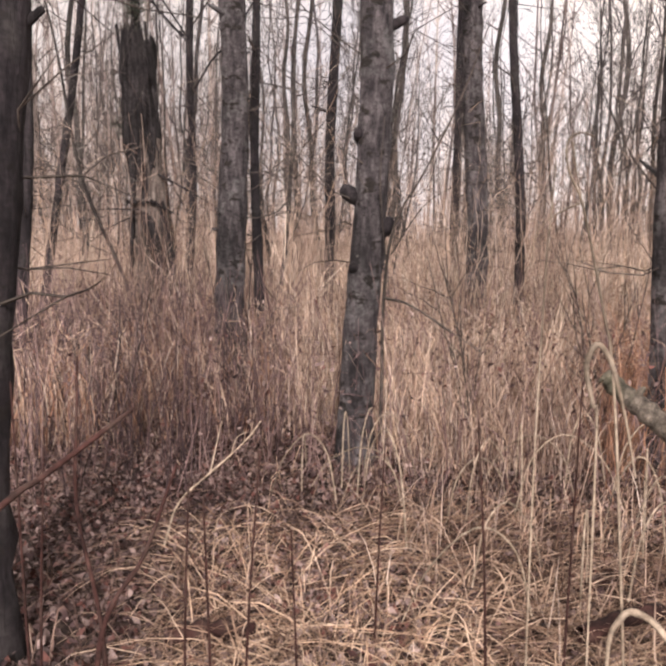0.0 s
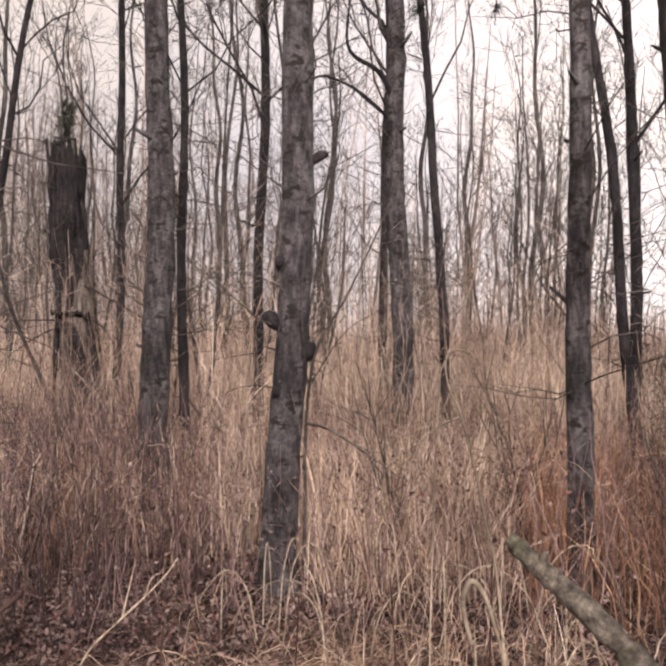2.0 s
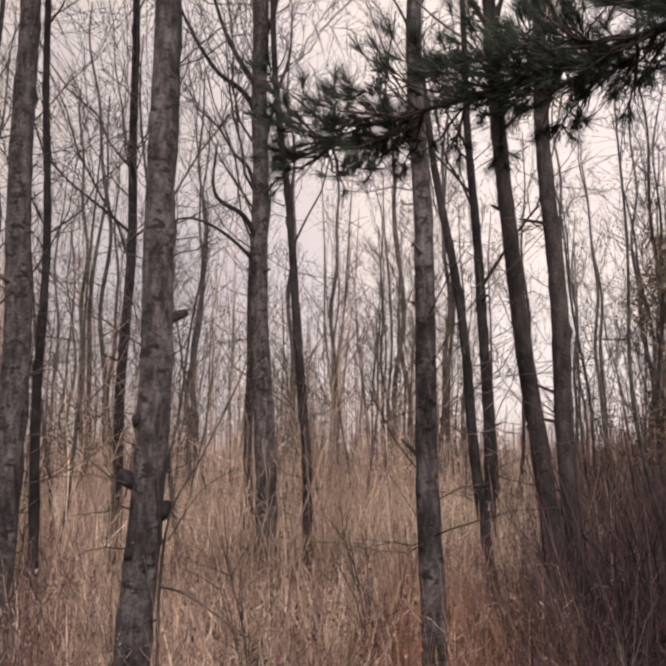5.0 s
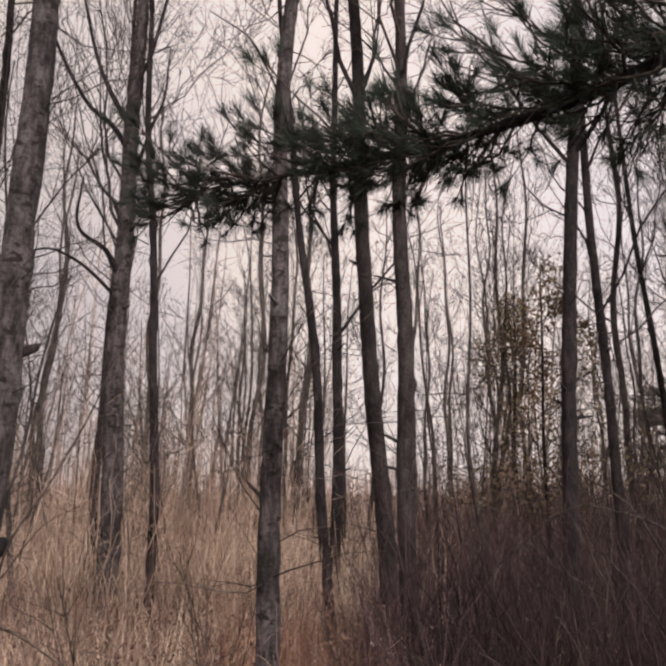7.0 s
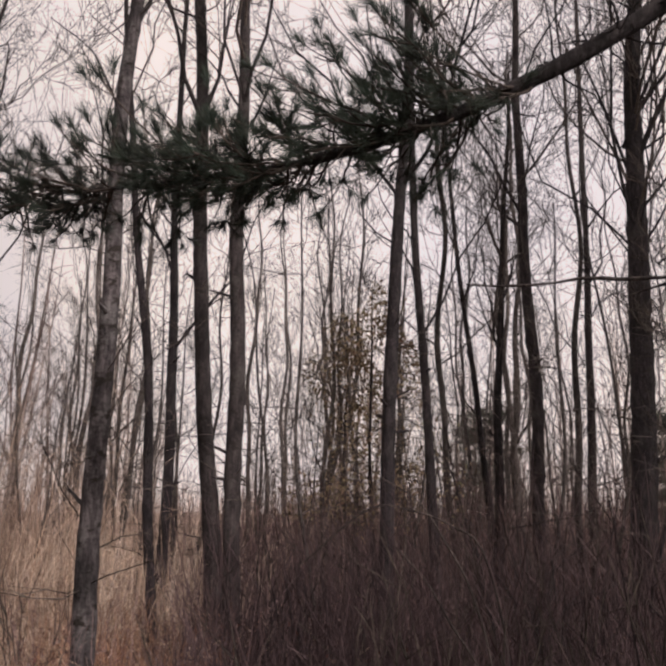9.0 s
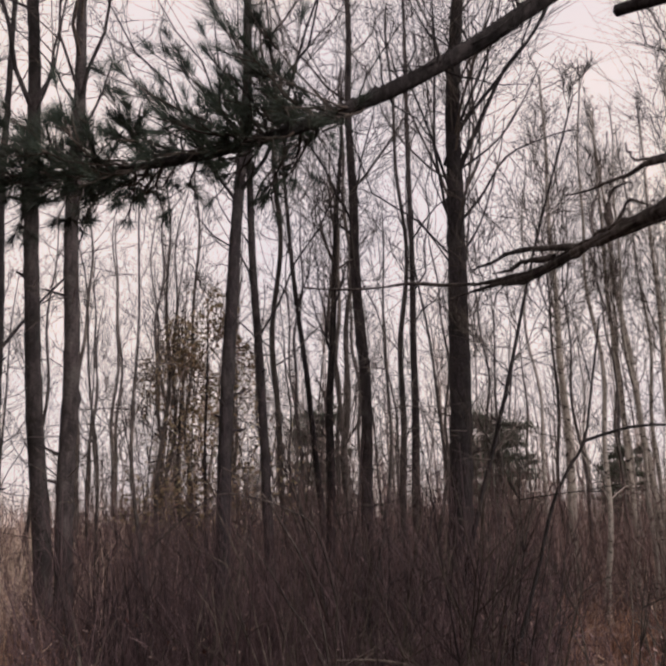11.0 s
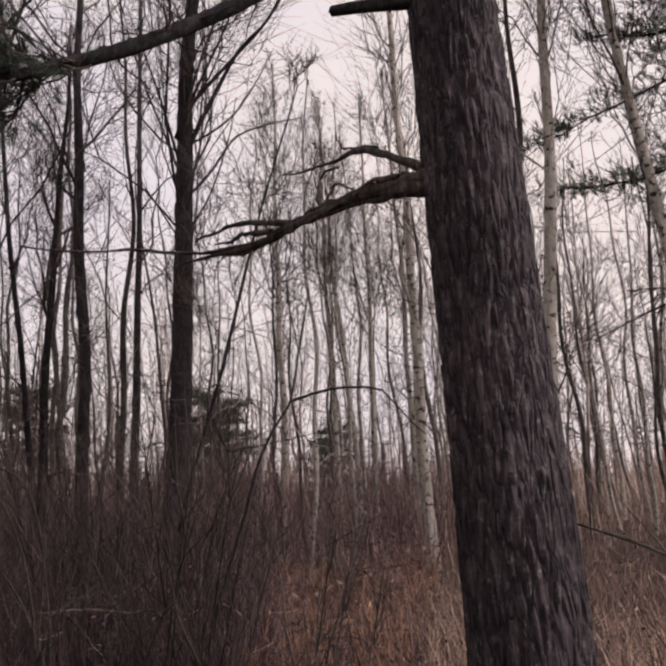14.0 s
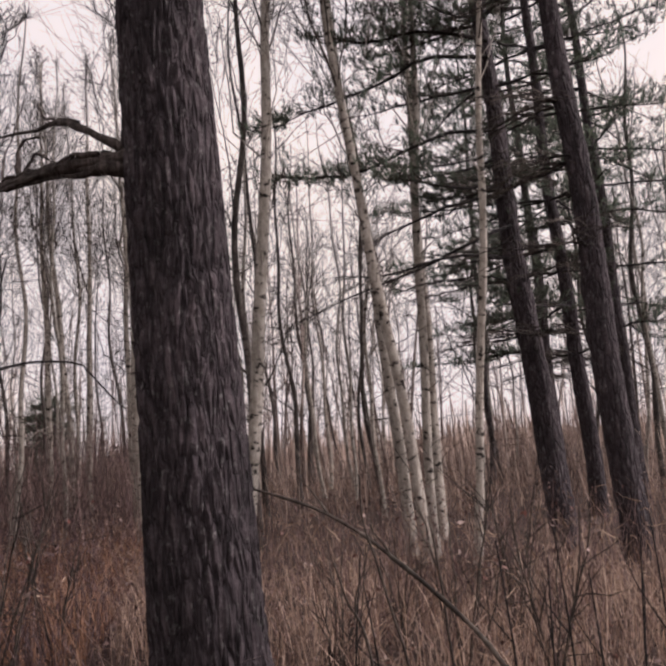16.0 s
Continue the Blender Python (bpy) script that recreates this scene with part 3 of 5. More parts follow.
def thicket(n, r0, r1, a0, a1, hh, wide, mat, label):
    """Many-stemmed bare shrubs, each stem forking into fine twigs."""
    x, y = polar(rng, n, r0, r1, a0, a1)
    lush = np.array([noise.noise((u * 0.35, v * 0.35, 2.0)) for u, v in zip(x, y)])
    keep = lush > rng.uniform(-0.75, 0.25, n)
    x, y, lush = x[keep], y[keep], lush[keep]
    m, stems = len(x), 5
    k = m * stems
    foot = np.repeat(np.stack([x, y, ground_z(x, y) - 0.03], -1), stems, 0) + rng.normal(0, 0.07, (k, 3)) * np.array([1, 1, 0])
    h = np.repeat(rng.uniform(*hh, m) * (1 + 0.35 * lush), stems) * rng.uniform(0.55, 1.1, k)
    out = rng.normal(0, 0.17, (k, 3)) * np.array([1, 1, 0]) + np.array([0, 0, 1.0])
    s = np.linspace(0, 1, 6)
    p = foot[:, None] + out[:, None] * (s * h[:, None])[..., None] + np.cumsum(rng.normal(0, 0.022, (k, 6, 3)), 1) * (s > 0)[:, None] * h[:, None, None]
    w = rng.uniform(*wide, k)[:, None] * (1 - 0.72 * s)
    b = rng.uniform(0, 3.1416, k)
    g = Geo().strips(p, np.stack([np.cos(b), np.sin(b), np.zeros(k)], -1), w)
    for f in range(9):
        j = rng.integers(1, 6, k)
        a = rng.uniform(0, 6.283, k)
        d = unit(np.stack([np.cos(a), np.sin(a), rng.uniform(0.3, 1.7, k)], -1)) * (h * rng.uniform(0.1, 0.3, k))[:, None]
        t = np.linspace(0, 1, 4)
        q = p[np.arange(k), j][:, None] + d[:, None] * t[:, None] + np.cumsum(rng.normal(0, 0.02, (k, 4, 3)), 1) * (t > 0)[:, None] * h[:, None, None]
        side = unit(np.cross(d, rng.normal(size=(k, 3))))
        g.strips(q, side, np.maximum(w[:, 2:3] * 0.55, wide[0] * 0.5) * (1 - 0.55 * t))
    ob = new("thicket", g.mesh("thicket", mat))
    return tagged(ob, label, "brush", kind="stuff")


thicket(420, 8.5, 15, -33, 24, (1.0, 3.0), (0.008, 0.014), hazed_thicket, "bare grey-brown shrubs with tangled twigs between the trees")
thicket(430, 15, 30, -34, 24, (1.1, 3.0), (0.012, 0.022), hazed_thicket, "tall tangled bare shrubs far among the trees")
thicket(260, 9.5, 16, 31, 76, (1.2, 3.0), (0.008, 0.014), thicket_mat, "bare brown shrubs with tangled twigs under the trees")
thicket(430, 16, 32, 22, 80, (1.2, 3.0), (0.012, 0.022), thicket_mat, "tall tangled bare shrubs far among the trees")
thicket(220, 15, 32, 78, 122, (0.8, 2.0), (0.01, 0.02), thicket_mat, "low tangled bare shrubs among the birches")


def tangle(n, r0, r1, a0, a1, top, mat, label):
    """Snapped stalks caught at all angles among the standing grass."""
    x, y = polar(rng, n, r0, r1, a0, a1)
    z = ground_z(x, y) + top * rng.random(n) ** 1.4
    d = unit(rng.normal(size=(n, 3)) * np.array([1, 1, 0.75])) * rng.uniform(0.06, 0.3, n)[:, None]
    t = np.linspace(-0.5, 0.5, 4)
    bow = rng.normal(0, 0.05, (n, 1, 3)) * (t ** 2 * 4)[:, None]
    p = np.stack([x, y, z], -1)[:, None] + d[:, None] * t[:, None] + bow
    p[..., 2] = np.maximum(p[..., 2], ground_z(p[..., 0], p[..., 1]) + 0.005)
    wide = 0.0013 * np.hypot(x, y) ** 0.6
    ob = new("grass_tangle", Geo().strips(p, unit(np.cross(d, rng.normal(size=(n, 3)))), (wide * rng.uniform(0.6, 1.5, n))[:, None] * np.array([0.7, 1, 1, 0.5])).mesh("grass_tangle", mat))
    tagged(ob, label, "grass", kind="stuff")


tangle(7000, 5.2, 11, -32, 30, 0.9, mat_grass, "snapped straw-coloured stalks tangled in the standing grass")
tangle(5000, 4.6, 11, -32, 30, 0.8, weed_mat, "snapped red-brown stems tangled in the standing grass")
tangle(5000, 4.0, 10, 28, 78, 1.0, shaded_brown_mat, "snapped brown stalks tangled in the standing grass")
tangle(2500, 4.0, 10, 28, 120, 0.8, mat_grass, "snapped straw-coloured stalks caught in the brush")


def hung_leaves(n, r0, r1, a0, a1, top, label):
    """Withered leaves caught on weed stems."""
    x, y = polar(rng, n, r0, r1, a0, a1)
    c = np.stack([x, y, ground_z(x, y) + 0.08 + top * rng.random(n)], -1)
    u = unit(rng.normal(size=(n, 3)))
    w = unit(np.cross(u, rng.normal(size=(n, 3))))
    size = rng.uniform(0.008, 0.022, n)
    s = np.array([-1, 0.1, 1.0])
    p = c[:, None] + u[:, None] * (s * size[:, None])[..., None] + np.cross(u, w)[:, None] * ((s ** 2) * (size * rng.uniform(-0.9, 0.9, n))[:, None])[..., None]
    ob = new("hung_leaves", Geo().strips(p, w, size[:, None] * np.array([0.25, 1.1, 0.15])).mesh("hung_leaves", litter_mat))
    tagged(ob, label, "leaves", kind="stuff")


hung_leaves(6000, 4.6, 10, -32, 30, 0.8, "small withered brown leaves caught among dry stems")
hung_leaves(5000, 4.0, 11, 28, 118, 1.0, "small withered brown leaves caught in bare brush")

def litter(n, r0, r1, a0, a1):
    x, y = polar(rng, n, r0, r1, a0, a1)
    size = rng.uniform(0.008, 0.027, n)
    c = np.stack([x, y, ground_z(x, y) + rng.uniform(0.004, 0.06, n)], -1)
    a = rng.uniform(0, 6.283, n)
    u = unit(np.stack([np.cos(a), np.sin(a), rng.normal(0, 0.65, n)], -1))
    w = unit(np.cross(u, np.stack([rng.normal(0, 0.5, n), rng.normal(0, 0.5, n), np.ones(n)], -1)))
    nrm = np.cross(u, w)
    s = np.array([-1, 0.1, 1.0])
    p = c[:, None] + u[:, None] * (s * size[:, None])[..., None] + nrm[:, None] * ((s ** 2) * (size * rng.uniform(-0.9, 0.9, n))[:, None])[..., None]
    width = size[:, None] * np.array([0.2, 1.0, 0.1]) * 1.2
    ob = new("leaf_litter", Geo().strips(p, w, width).mesh("leaf_litter", litter_mat))
    tagged(ob, "curled brown fallen leaves strewn over the forest floor", "leaves", kind="stuff")


litter(60000, 1.2, 7.0, -32, 34)
litter(45000, 0.0, 9.0, 34, 328)


def matted(bands, mat, label):
    """Flattened, tangled grass lying in swathes."""
    g = Geo()
    for n, r0, r1, a0, a1, l0, l1 in bands:
        x, y = polar(rng, n, r0, r1, a0, a1)
        a = rng.uniform(0, 6.283, n) * 0.55 + 1.2 * np.sin(x * 2.0) + y
        length = rng.uniform(l0, l1, n)
        s = np.linspace(0, 1, 6)
        turn = a[:, None] + rng.normal(0, 0.9, (n, 1)) * s
        step = np.stack([np.cos(turn), np.sin(turn), np.zeros_like(turn)], -1) * (length / 5)[:, None, None]
        p = np.stack([x, y, ground_z(x, y) + rng.uniform(0.0, 0.06, n)], -1)[:, None] + np.cumsum(step, 1)
        p[..., 2] += rng.uniform(0.0, 0.22, n)[:, None] * np.sin(np.pi * s) ** 1.0 * rng.random(n)[:, None]
        side = unit(np.stack([-np.sin(a), np.cos(a), rng.normal(0, 0.5, n)], -1))
        g.strips(p, side, rng.uniform(0.003, 0.007, n)[:, None] * (1 - 0.6 * s))
    ob = new("matted_grass", g.mesh("matted_grass", mat))
    tagged(ob, label, "grass", kind="stuff")


matted(((3400, 1.6, 4.4, -9, 27, 0.25, 0.65), (1000, 1.8, 6.3, -8, 32, 0.07, 0.34), (700, 1.7, 3.4, -2, 18, 0.4, 0.8)), mat_grass, "flattened pale straw-coloured grass in tangled swathes")
matted(((4200, 1.6, 6.3, -32, 30, 0.06, 0.3), (2600, 1.0, 6.0, 34, 328, 0.1, 0.5)), dull_straw, "short dull brown straw tangled over fallen leaves")

# ---- the trees that stand near the path ----
ASPEN = "slender grey aspen with rough knots, standing in dry grass"
GREY = "thin dark grey leafless tree among dry grass"
BIRCH = "slim pale birch with dark bark marks"
NEAR_TREES = [
    # name, x, y, lean x, lean y, girth, height, bark, first limb, label
    ("aspen_tree", 0.15, 4.90, 0.021, 0.03, 0.205, 13, aspen_bark, 5.6, "grey aspen trunk with big dark knots and lichen"),
    ("aspen_tree", -0.912, 6.848, 0.008, 0.001, 0.225, 14, aspen_bark, 5.5, ASPEN),
    ("aspen_tree", 1.673, 9.108, -0.013, 0.008, 0.235, 14, aspen_bark, 4.2, "grey aspen with a crooked low limb and many upswept branches"),
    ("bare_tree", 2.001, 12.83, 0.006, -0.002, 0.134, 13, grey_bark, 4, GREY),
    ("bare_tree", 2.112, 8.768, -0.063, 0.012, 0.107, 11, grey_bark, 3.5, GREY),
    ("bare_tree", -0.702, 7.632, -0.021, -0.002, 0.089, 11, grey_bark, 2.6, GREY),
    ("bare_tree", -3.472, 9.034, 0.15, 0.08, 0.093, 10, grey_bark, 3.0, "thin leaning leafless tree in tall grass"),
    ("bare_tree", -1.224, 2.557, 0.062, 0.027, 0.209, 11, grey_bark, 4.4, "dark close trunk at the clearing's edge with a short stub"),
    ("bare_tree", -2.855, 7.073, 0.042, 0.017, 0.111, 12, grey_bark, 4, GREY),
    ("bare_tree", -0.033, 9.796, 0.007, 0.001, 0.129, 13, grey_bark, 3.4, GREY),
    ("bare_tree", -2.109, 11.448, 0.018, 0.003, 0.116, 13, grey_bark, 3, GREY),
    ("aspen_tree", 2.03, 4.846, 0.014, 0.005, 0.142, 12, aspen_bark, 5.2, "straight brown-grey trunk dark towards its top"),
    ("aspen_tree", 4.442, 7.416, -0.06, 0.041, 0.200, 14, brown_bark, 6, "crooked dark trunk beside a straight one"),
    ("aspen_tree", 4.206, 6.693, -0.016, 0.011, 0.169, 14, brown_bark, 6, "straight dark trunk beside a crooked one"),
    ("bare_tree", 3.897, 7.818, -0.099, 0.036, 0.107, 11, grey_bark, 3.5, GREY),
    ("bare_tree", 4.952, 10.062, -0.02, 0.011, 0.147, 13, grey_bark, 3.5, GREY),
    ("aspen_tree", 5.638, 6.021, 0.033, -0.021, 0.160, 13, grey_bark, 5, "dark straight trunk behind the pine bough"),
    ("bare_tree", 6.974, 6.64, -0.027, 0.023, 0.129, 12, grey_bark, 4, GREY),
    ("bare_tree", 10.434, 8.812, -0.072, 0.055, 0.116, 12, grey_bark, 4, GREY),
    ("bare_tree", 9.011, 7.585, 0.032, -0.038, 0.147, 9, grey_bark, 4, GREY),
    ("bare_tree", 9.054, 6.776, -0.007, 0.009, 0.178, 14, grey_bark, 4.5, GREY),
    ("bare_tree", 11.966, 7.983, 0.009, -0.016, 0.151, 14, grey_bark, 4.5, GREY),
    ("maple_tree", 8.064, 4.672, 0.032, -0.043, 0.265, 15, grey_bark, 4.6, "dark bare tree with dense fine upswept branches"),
    ("birch_tree", 8.735, 0.307, 0.009, -0.09, 0.156, 12, birch_bark, 4.0, BIRCH),
    ("birch_tree", 13.271, 2.811, -0.001, 0.003, 0.190, 14, birch_bark, 4.5, BIRCH),
    ("birch_tree", 17.016, 5.443, -0.015, 0.05, 0.144, 11, birch_bark, 4, BIRCH),
    ("birch_tree", 17.104, 5.139, 0.008, -0.021, 0.144, 11, birch_bark, 4, BIRCH),
    ("birch_tree", 14.673, 6.285, 0.006, -0.012, 0.156, 11, birch_bark, 4, BIRCH),
    ("birch_tree", 16.89, 5.959, 0.0, 0.001, 0.131, 11, birch_bark, 4, BIRCH),
    ("birch_tree", 16.405, 3.839, -0.003, 0.012, 0.138, 11, birch_bark, 4, BIRCH),
    ("birch_tree", 10.334, -1.655, -0.003, 0.074, 0.144, 13, birch_bark, 5, "leaning pale birch in front of dark pines"),
    ("birch_tree", 9.439, -1.828, -0.016, 0.104, 0.134, 12, birch_bark, 5, "leaning pale birch in front of dark pines"),
    ("birch_tree", 10.189, -1.919, -0.003, -0.05, 0.122, 12, birch_bark, 5, BIRCH),
    ("birch_tree", 9.111, -2.339, -0.015, -0.1, 0.098, 12, birch_bark, 5, BIRCH),
    ("birch_tree", 11.666, -2.138, -0.001, -0.021, 0.154, 13, birch_bark, 5, BIRCH),
    ("bare_tree", 6.775, 3.929, -0.06, -0.36, 0.053, 5.5, grey_bark, 2.2, "thin dark sapling leaning strongly"),
]
for i, (name, x, y, lx, ly, girth, height, mat, low, label) in enumerate(NEAR_TREES):
    dense, fine = name == "maple_tree", name in ("maple_tree", "birch_tree")
    bare_tree(name, x, y, (lx, ly), girth, height, mat, label, 100 + i, low, n1=40 if dense else 24 if fine else 17, n2=10 if dense else 8, n3=6 if dense else 5,
              reach=0.36 if fine else 0.32, rise=(48, 68) if fine else (35, 60), stubs=0 if i in (0, 7) else 4 if name == "aspen_tree" else 2, limb=0.075 if dense else 0.1 if fine else 0.125)


# ---- mid-distance trees: a few kinds, repeated ----
KINDS = []
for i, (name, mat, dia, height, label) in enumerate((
        ("bare_tree", hazed_wood_bark, 0.12, 12, "thin grey leafless tree in the wood"), ("bare_tree", hazed_wood_bark, 0.16, 13, "grey leafless tree in the wood"),
        ("bare_tree", hazed_wood_bark, 0.09, 9, "slim young leafless tree in the wood"), ("aspen_tree", aspen_bark, 0.15, 13, "grey aspen in the wood"),
        ("bare_tree", hazed_wood_bark, 0.1, 10, "slim grey leafless tree in the wood"), ("birch_tree", birch_bark, 0.1, 11, "thin pale birch in the wood"))):
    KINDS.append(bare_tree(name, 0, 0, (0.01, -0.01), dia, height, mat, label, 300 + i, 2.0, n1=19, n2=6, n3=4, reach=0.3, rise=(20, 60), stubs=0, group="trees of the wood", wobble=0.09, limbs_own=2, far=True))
TAKEN = [(r[1], r[2]) for r in NEAR_TREES] + [(12.6, -4.75), (14.6, -6.1), (16.8, -5.2), (3.8, -0.3), (9.8, -3.6), (8.2, -3.9)]
placed = []
trng = np.random.default_rng(5)
used = set()
while len(placed) < 190:
    rr, aa = math.sqrt(trng.uniform(11.5 ** 2, 34 ** 2)), trng.uniform(-32, 116)
    px, py = rr * math.sin(math.radians(aa)), rr * math.cos(math.radians(aa)) - 0.4
    open_sky = 24 < aa < 31 or 95 < aa < 106
    clear = 31 < aa < 62 and trng.random() < 0.35
    if clear or (open_sky and trng.random() < 0.8) or (2 < aa < 13 and trng.random() < 0.4) or (aa < 24 and rr < 15) or min(math.hypot(px - a, py - b) for a, b in TAKEN + placed) < 0.8:
        continue
    birchy = aa > 62
    k = int(trng.choice(6, p=(0.08, 0.06, 0.12, 0.04, 0.12, 0.58) if birchy else (0.26, 0.2, 0.22, 0.1, 0.2, 0.02)))
    m = pose(px, py, float(ground_z(px, py)), trng.normal(0, 1.5), trng.normal(0, 1.5), trng.uniform(0, 360)) @ Matrix.Scale(trng.uniform(0.8, 1.2), 4)
    if k in used:
        copy_thing(KINDS[k], m)
    else:
        KINDS[k].matrix_basis = m
        used.add(k)
    placed.append((px, py))


YOUNG = [bare_tree("sapling", 0, 0, (0.02, 0.01), dia, height, hazed_wood_bark, label, 340 + i, 0.9, n1=11, n2=5, n3=3, reach=0.3, rise=(30, 60), stubs=0, group="saplings of the wood", wobble=0.08, limbs_own=2, far=True)
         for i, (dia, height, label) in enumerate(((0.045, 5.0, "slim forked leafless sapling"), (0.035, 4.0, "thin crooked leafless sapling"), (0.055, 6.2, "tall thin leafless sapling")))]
set_out = 0
while set_out < 115:
    rr, aa = math.sqrt(trng.uniform(9 ** 2, 22 ** 2)), trng.uniform(-32, 60)
    px, py = rr * math.sin(math.radians(aa)), rr * math.cos(math.radians(aa)) - 0.4
    if (24 < aa < 31 and trng.random() < 0.7) or min(math.hypot(px - a, py - b) for a, b in TAKEN + placed) < 0.5:
        continue
    m = pose(px, py, float(ground_z(px, py)), trng.normal(0, 4), trng.normal(0, 4), trng.uniform(0, 360)) @ Matrix.Scale(trng.uniform(0.7, 1.2), 4)
    if set_out < 3:
        YOUNG[set_out].matrix_basis = m
    else:
        copy_thing(YOUNG[set_out % 3], m)
    placed.append((px, py))
    set_out += 1


def far_wood():
    """The far wood: slim stems with upswept branches, too many to count."""
    g = Geo()
    n = 1700
    x, y = polar(trng, n, 24, 75, -36, 122)
    az = np.degrees(np.arctan2(x, y + 0.4))
    keep = ~((az > 31) & (az < 122) & (trng.random(n) < 0.62)) & ~((az > 23.5) & (az < 31.5) & (trng.random(n) < 0.85)) & ~((az > -14) & (az < 32) & (trng.random(n) < 0.55)) & ~((az > 94) & (az < 107) & (trng.random(n) < 0.6))
    x2, y2 = polar(trng, 260, 30, 60, -36, -8)
    x3, y3 = polar(trng, 420, 32, 75, 122, 324)
    x, y = np.concatenate([x[keep], x2, x3]), np.concatenate([y[keep], y2, y3])
    n = len(x)
    h = trng.uniform(6, 13, n) + np.where(np.degrees(np.arctan2(x, y)) < 22, trng.uniform(0, 4, n), 0)
    s = np.linspace(0, 1, 6)
    p = np.stack([x, y, np.zeros(n)], -1)[:, None] + trng.normal(0, 0.07, (n, 1, 3)) * (s * h[:, None])[..., None] + trng.normal(0, 0.06, (n, 6, 3))
    p[..., 2] = -0.1 + s * h[:, None]
    r = trng.uniform(0.03, 0.085, n)[:, None] * (1 - 0.8 * s)
    g.tubes(p, r, 5)
    for _ in range(18):
        f = trng.uniform(0.2, 0.97, n)
        i = np.minimum((f * 5).astype(int), 4)
        fr = (f * 5 - i)[:, None]
        q0 = p[np.arange(n), i] * (1 - fr) + p[np.arange(n), i + 1] * fr
        a = trng.uniform(0, 6.283, n)
        up = trng.uniform(0.6, 2.0, n)
        length = (1.1 - f) * h * trng.uniform(0.12, 0.34, n)
        d = unit(np.stack([np.cos(a), np.sin(a), up], -1)) * length[:, None]
        t = np.linspace(0, 1, 3)
        q = q0[:, None] + d[:, None] * t[:, None] + trng.normal(0, 0.08, (n, 3, 3)) * t[:, None] * length[:, None, None]
        g.strips(q, unit(trng.normal(size=(n, 3))), 2.4 * np.maximum(r.max(1)[:, None] * 0.3 * (1 - 0.6 * t), 0.008))
    ob = new("far_wood", g.mesh("far_wood", hazed_far_mat))
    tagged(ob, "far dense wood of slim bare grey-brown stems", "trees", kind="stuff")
    g = Geo()
    n = 16000
    x, y = polar(trng, n, 30, 95, -38, 124)
    h = trng.uniform(0.6, 3.0, n) ** 1.2
    p = np.stack([x, y, np.zeros(n) - 0.1], -1)[:, None] + trng.normal(0, 0.25, (n, 1, 3)) * np.linspace(0, 1, 3)[:, None]
    p[..., 2] += np.linspace(0, 1, 3) * h[:, None]
    a = trng.uniform(0, 3.14, n)
    g.strips(p, np.stack([np.cos(a), np.sin(a), 0 * a], -1), trng.uniform(0.04, 0.12, n)[:, None] * np.array([1, 0.8, 0.3]))
    ob = new("far_brush", g.mesh("far_brush", hazed_brush))
    tagged(ob, "low grey-brown brush closing the distance", "brush", kind="stuff")


far_wood()


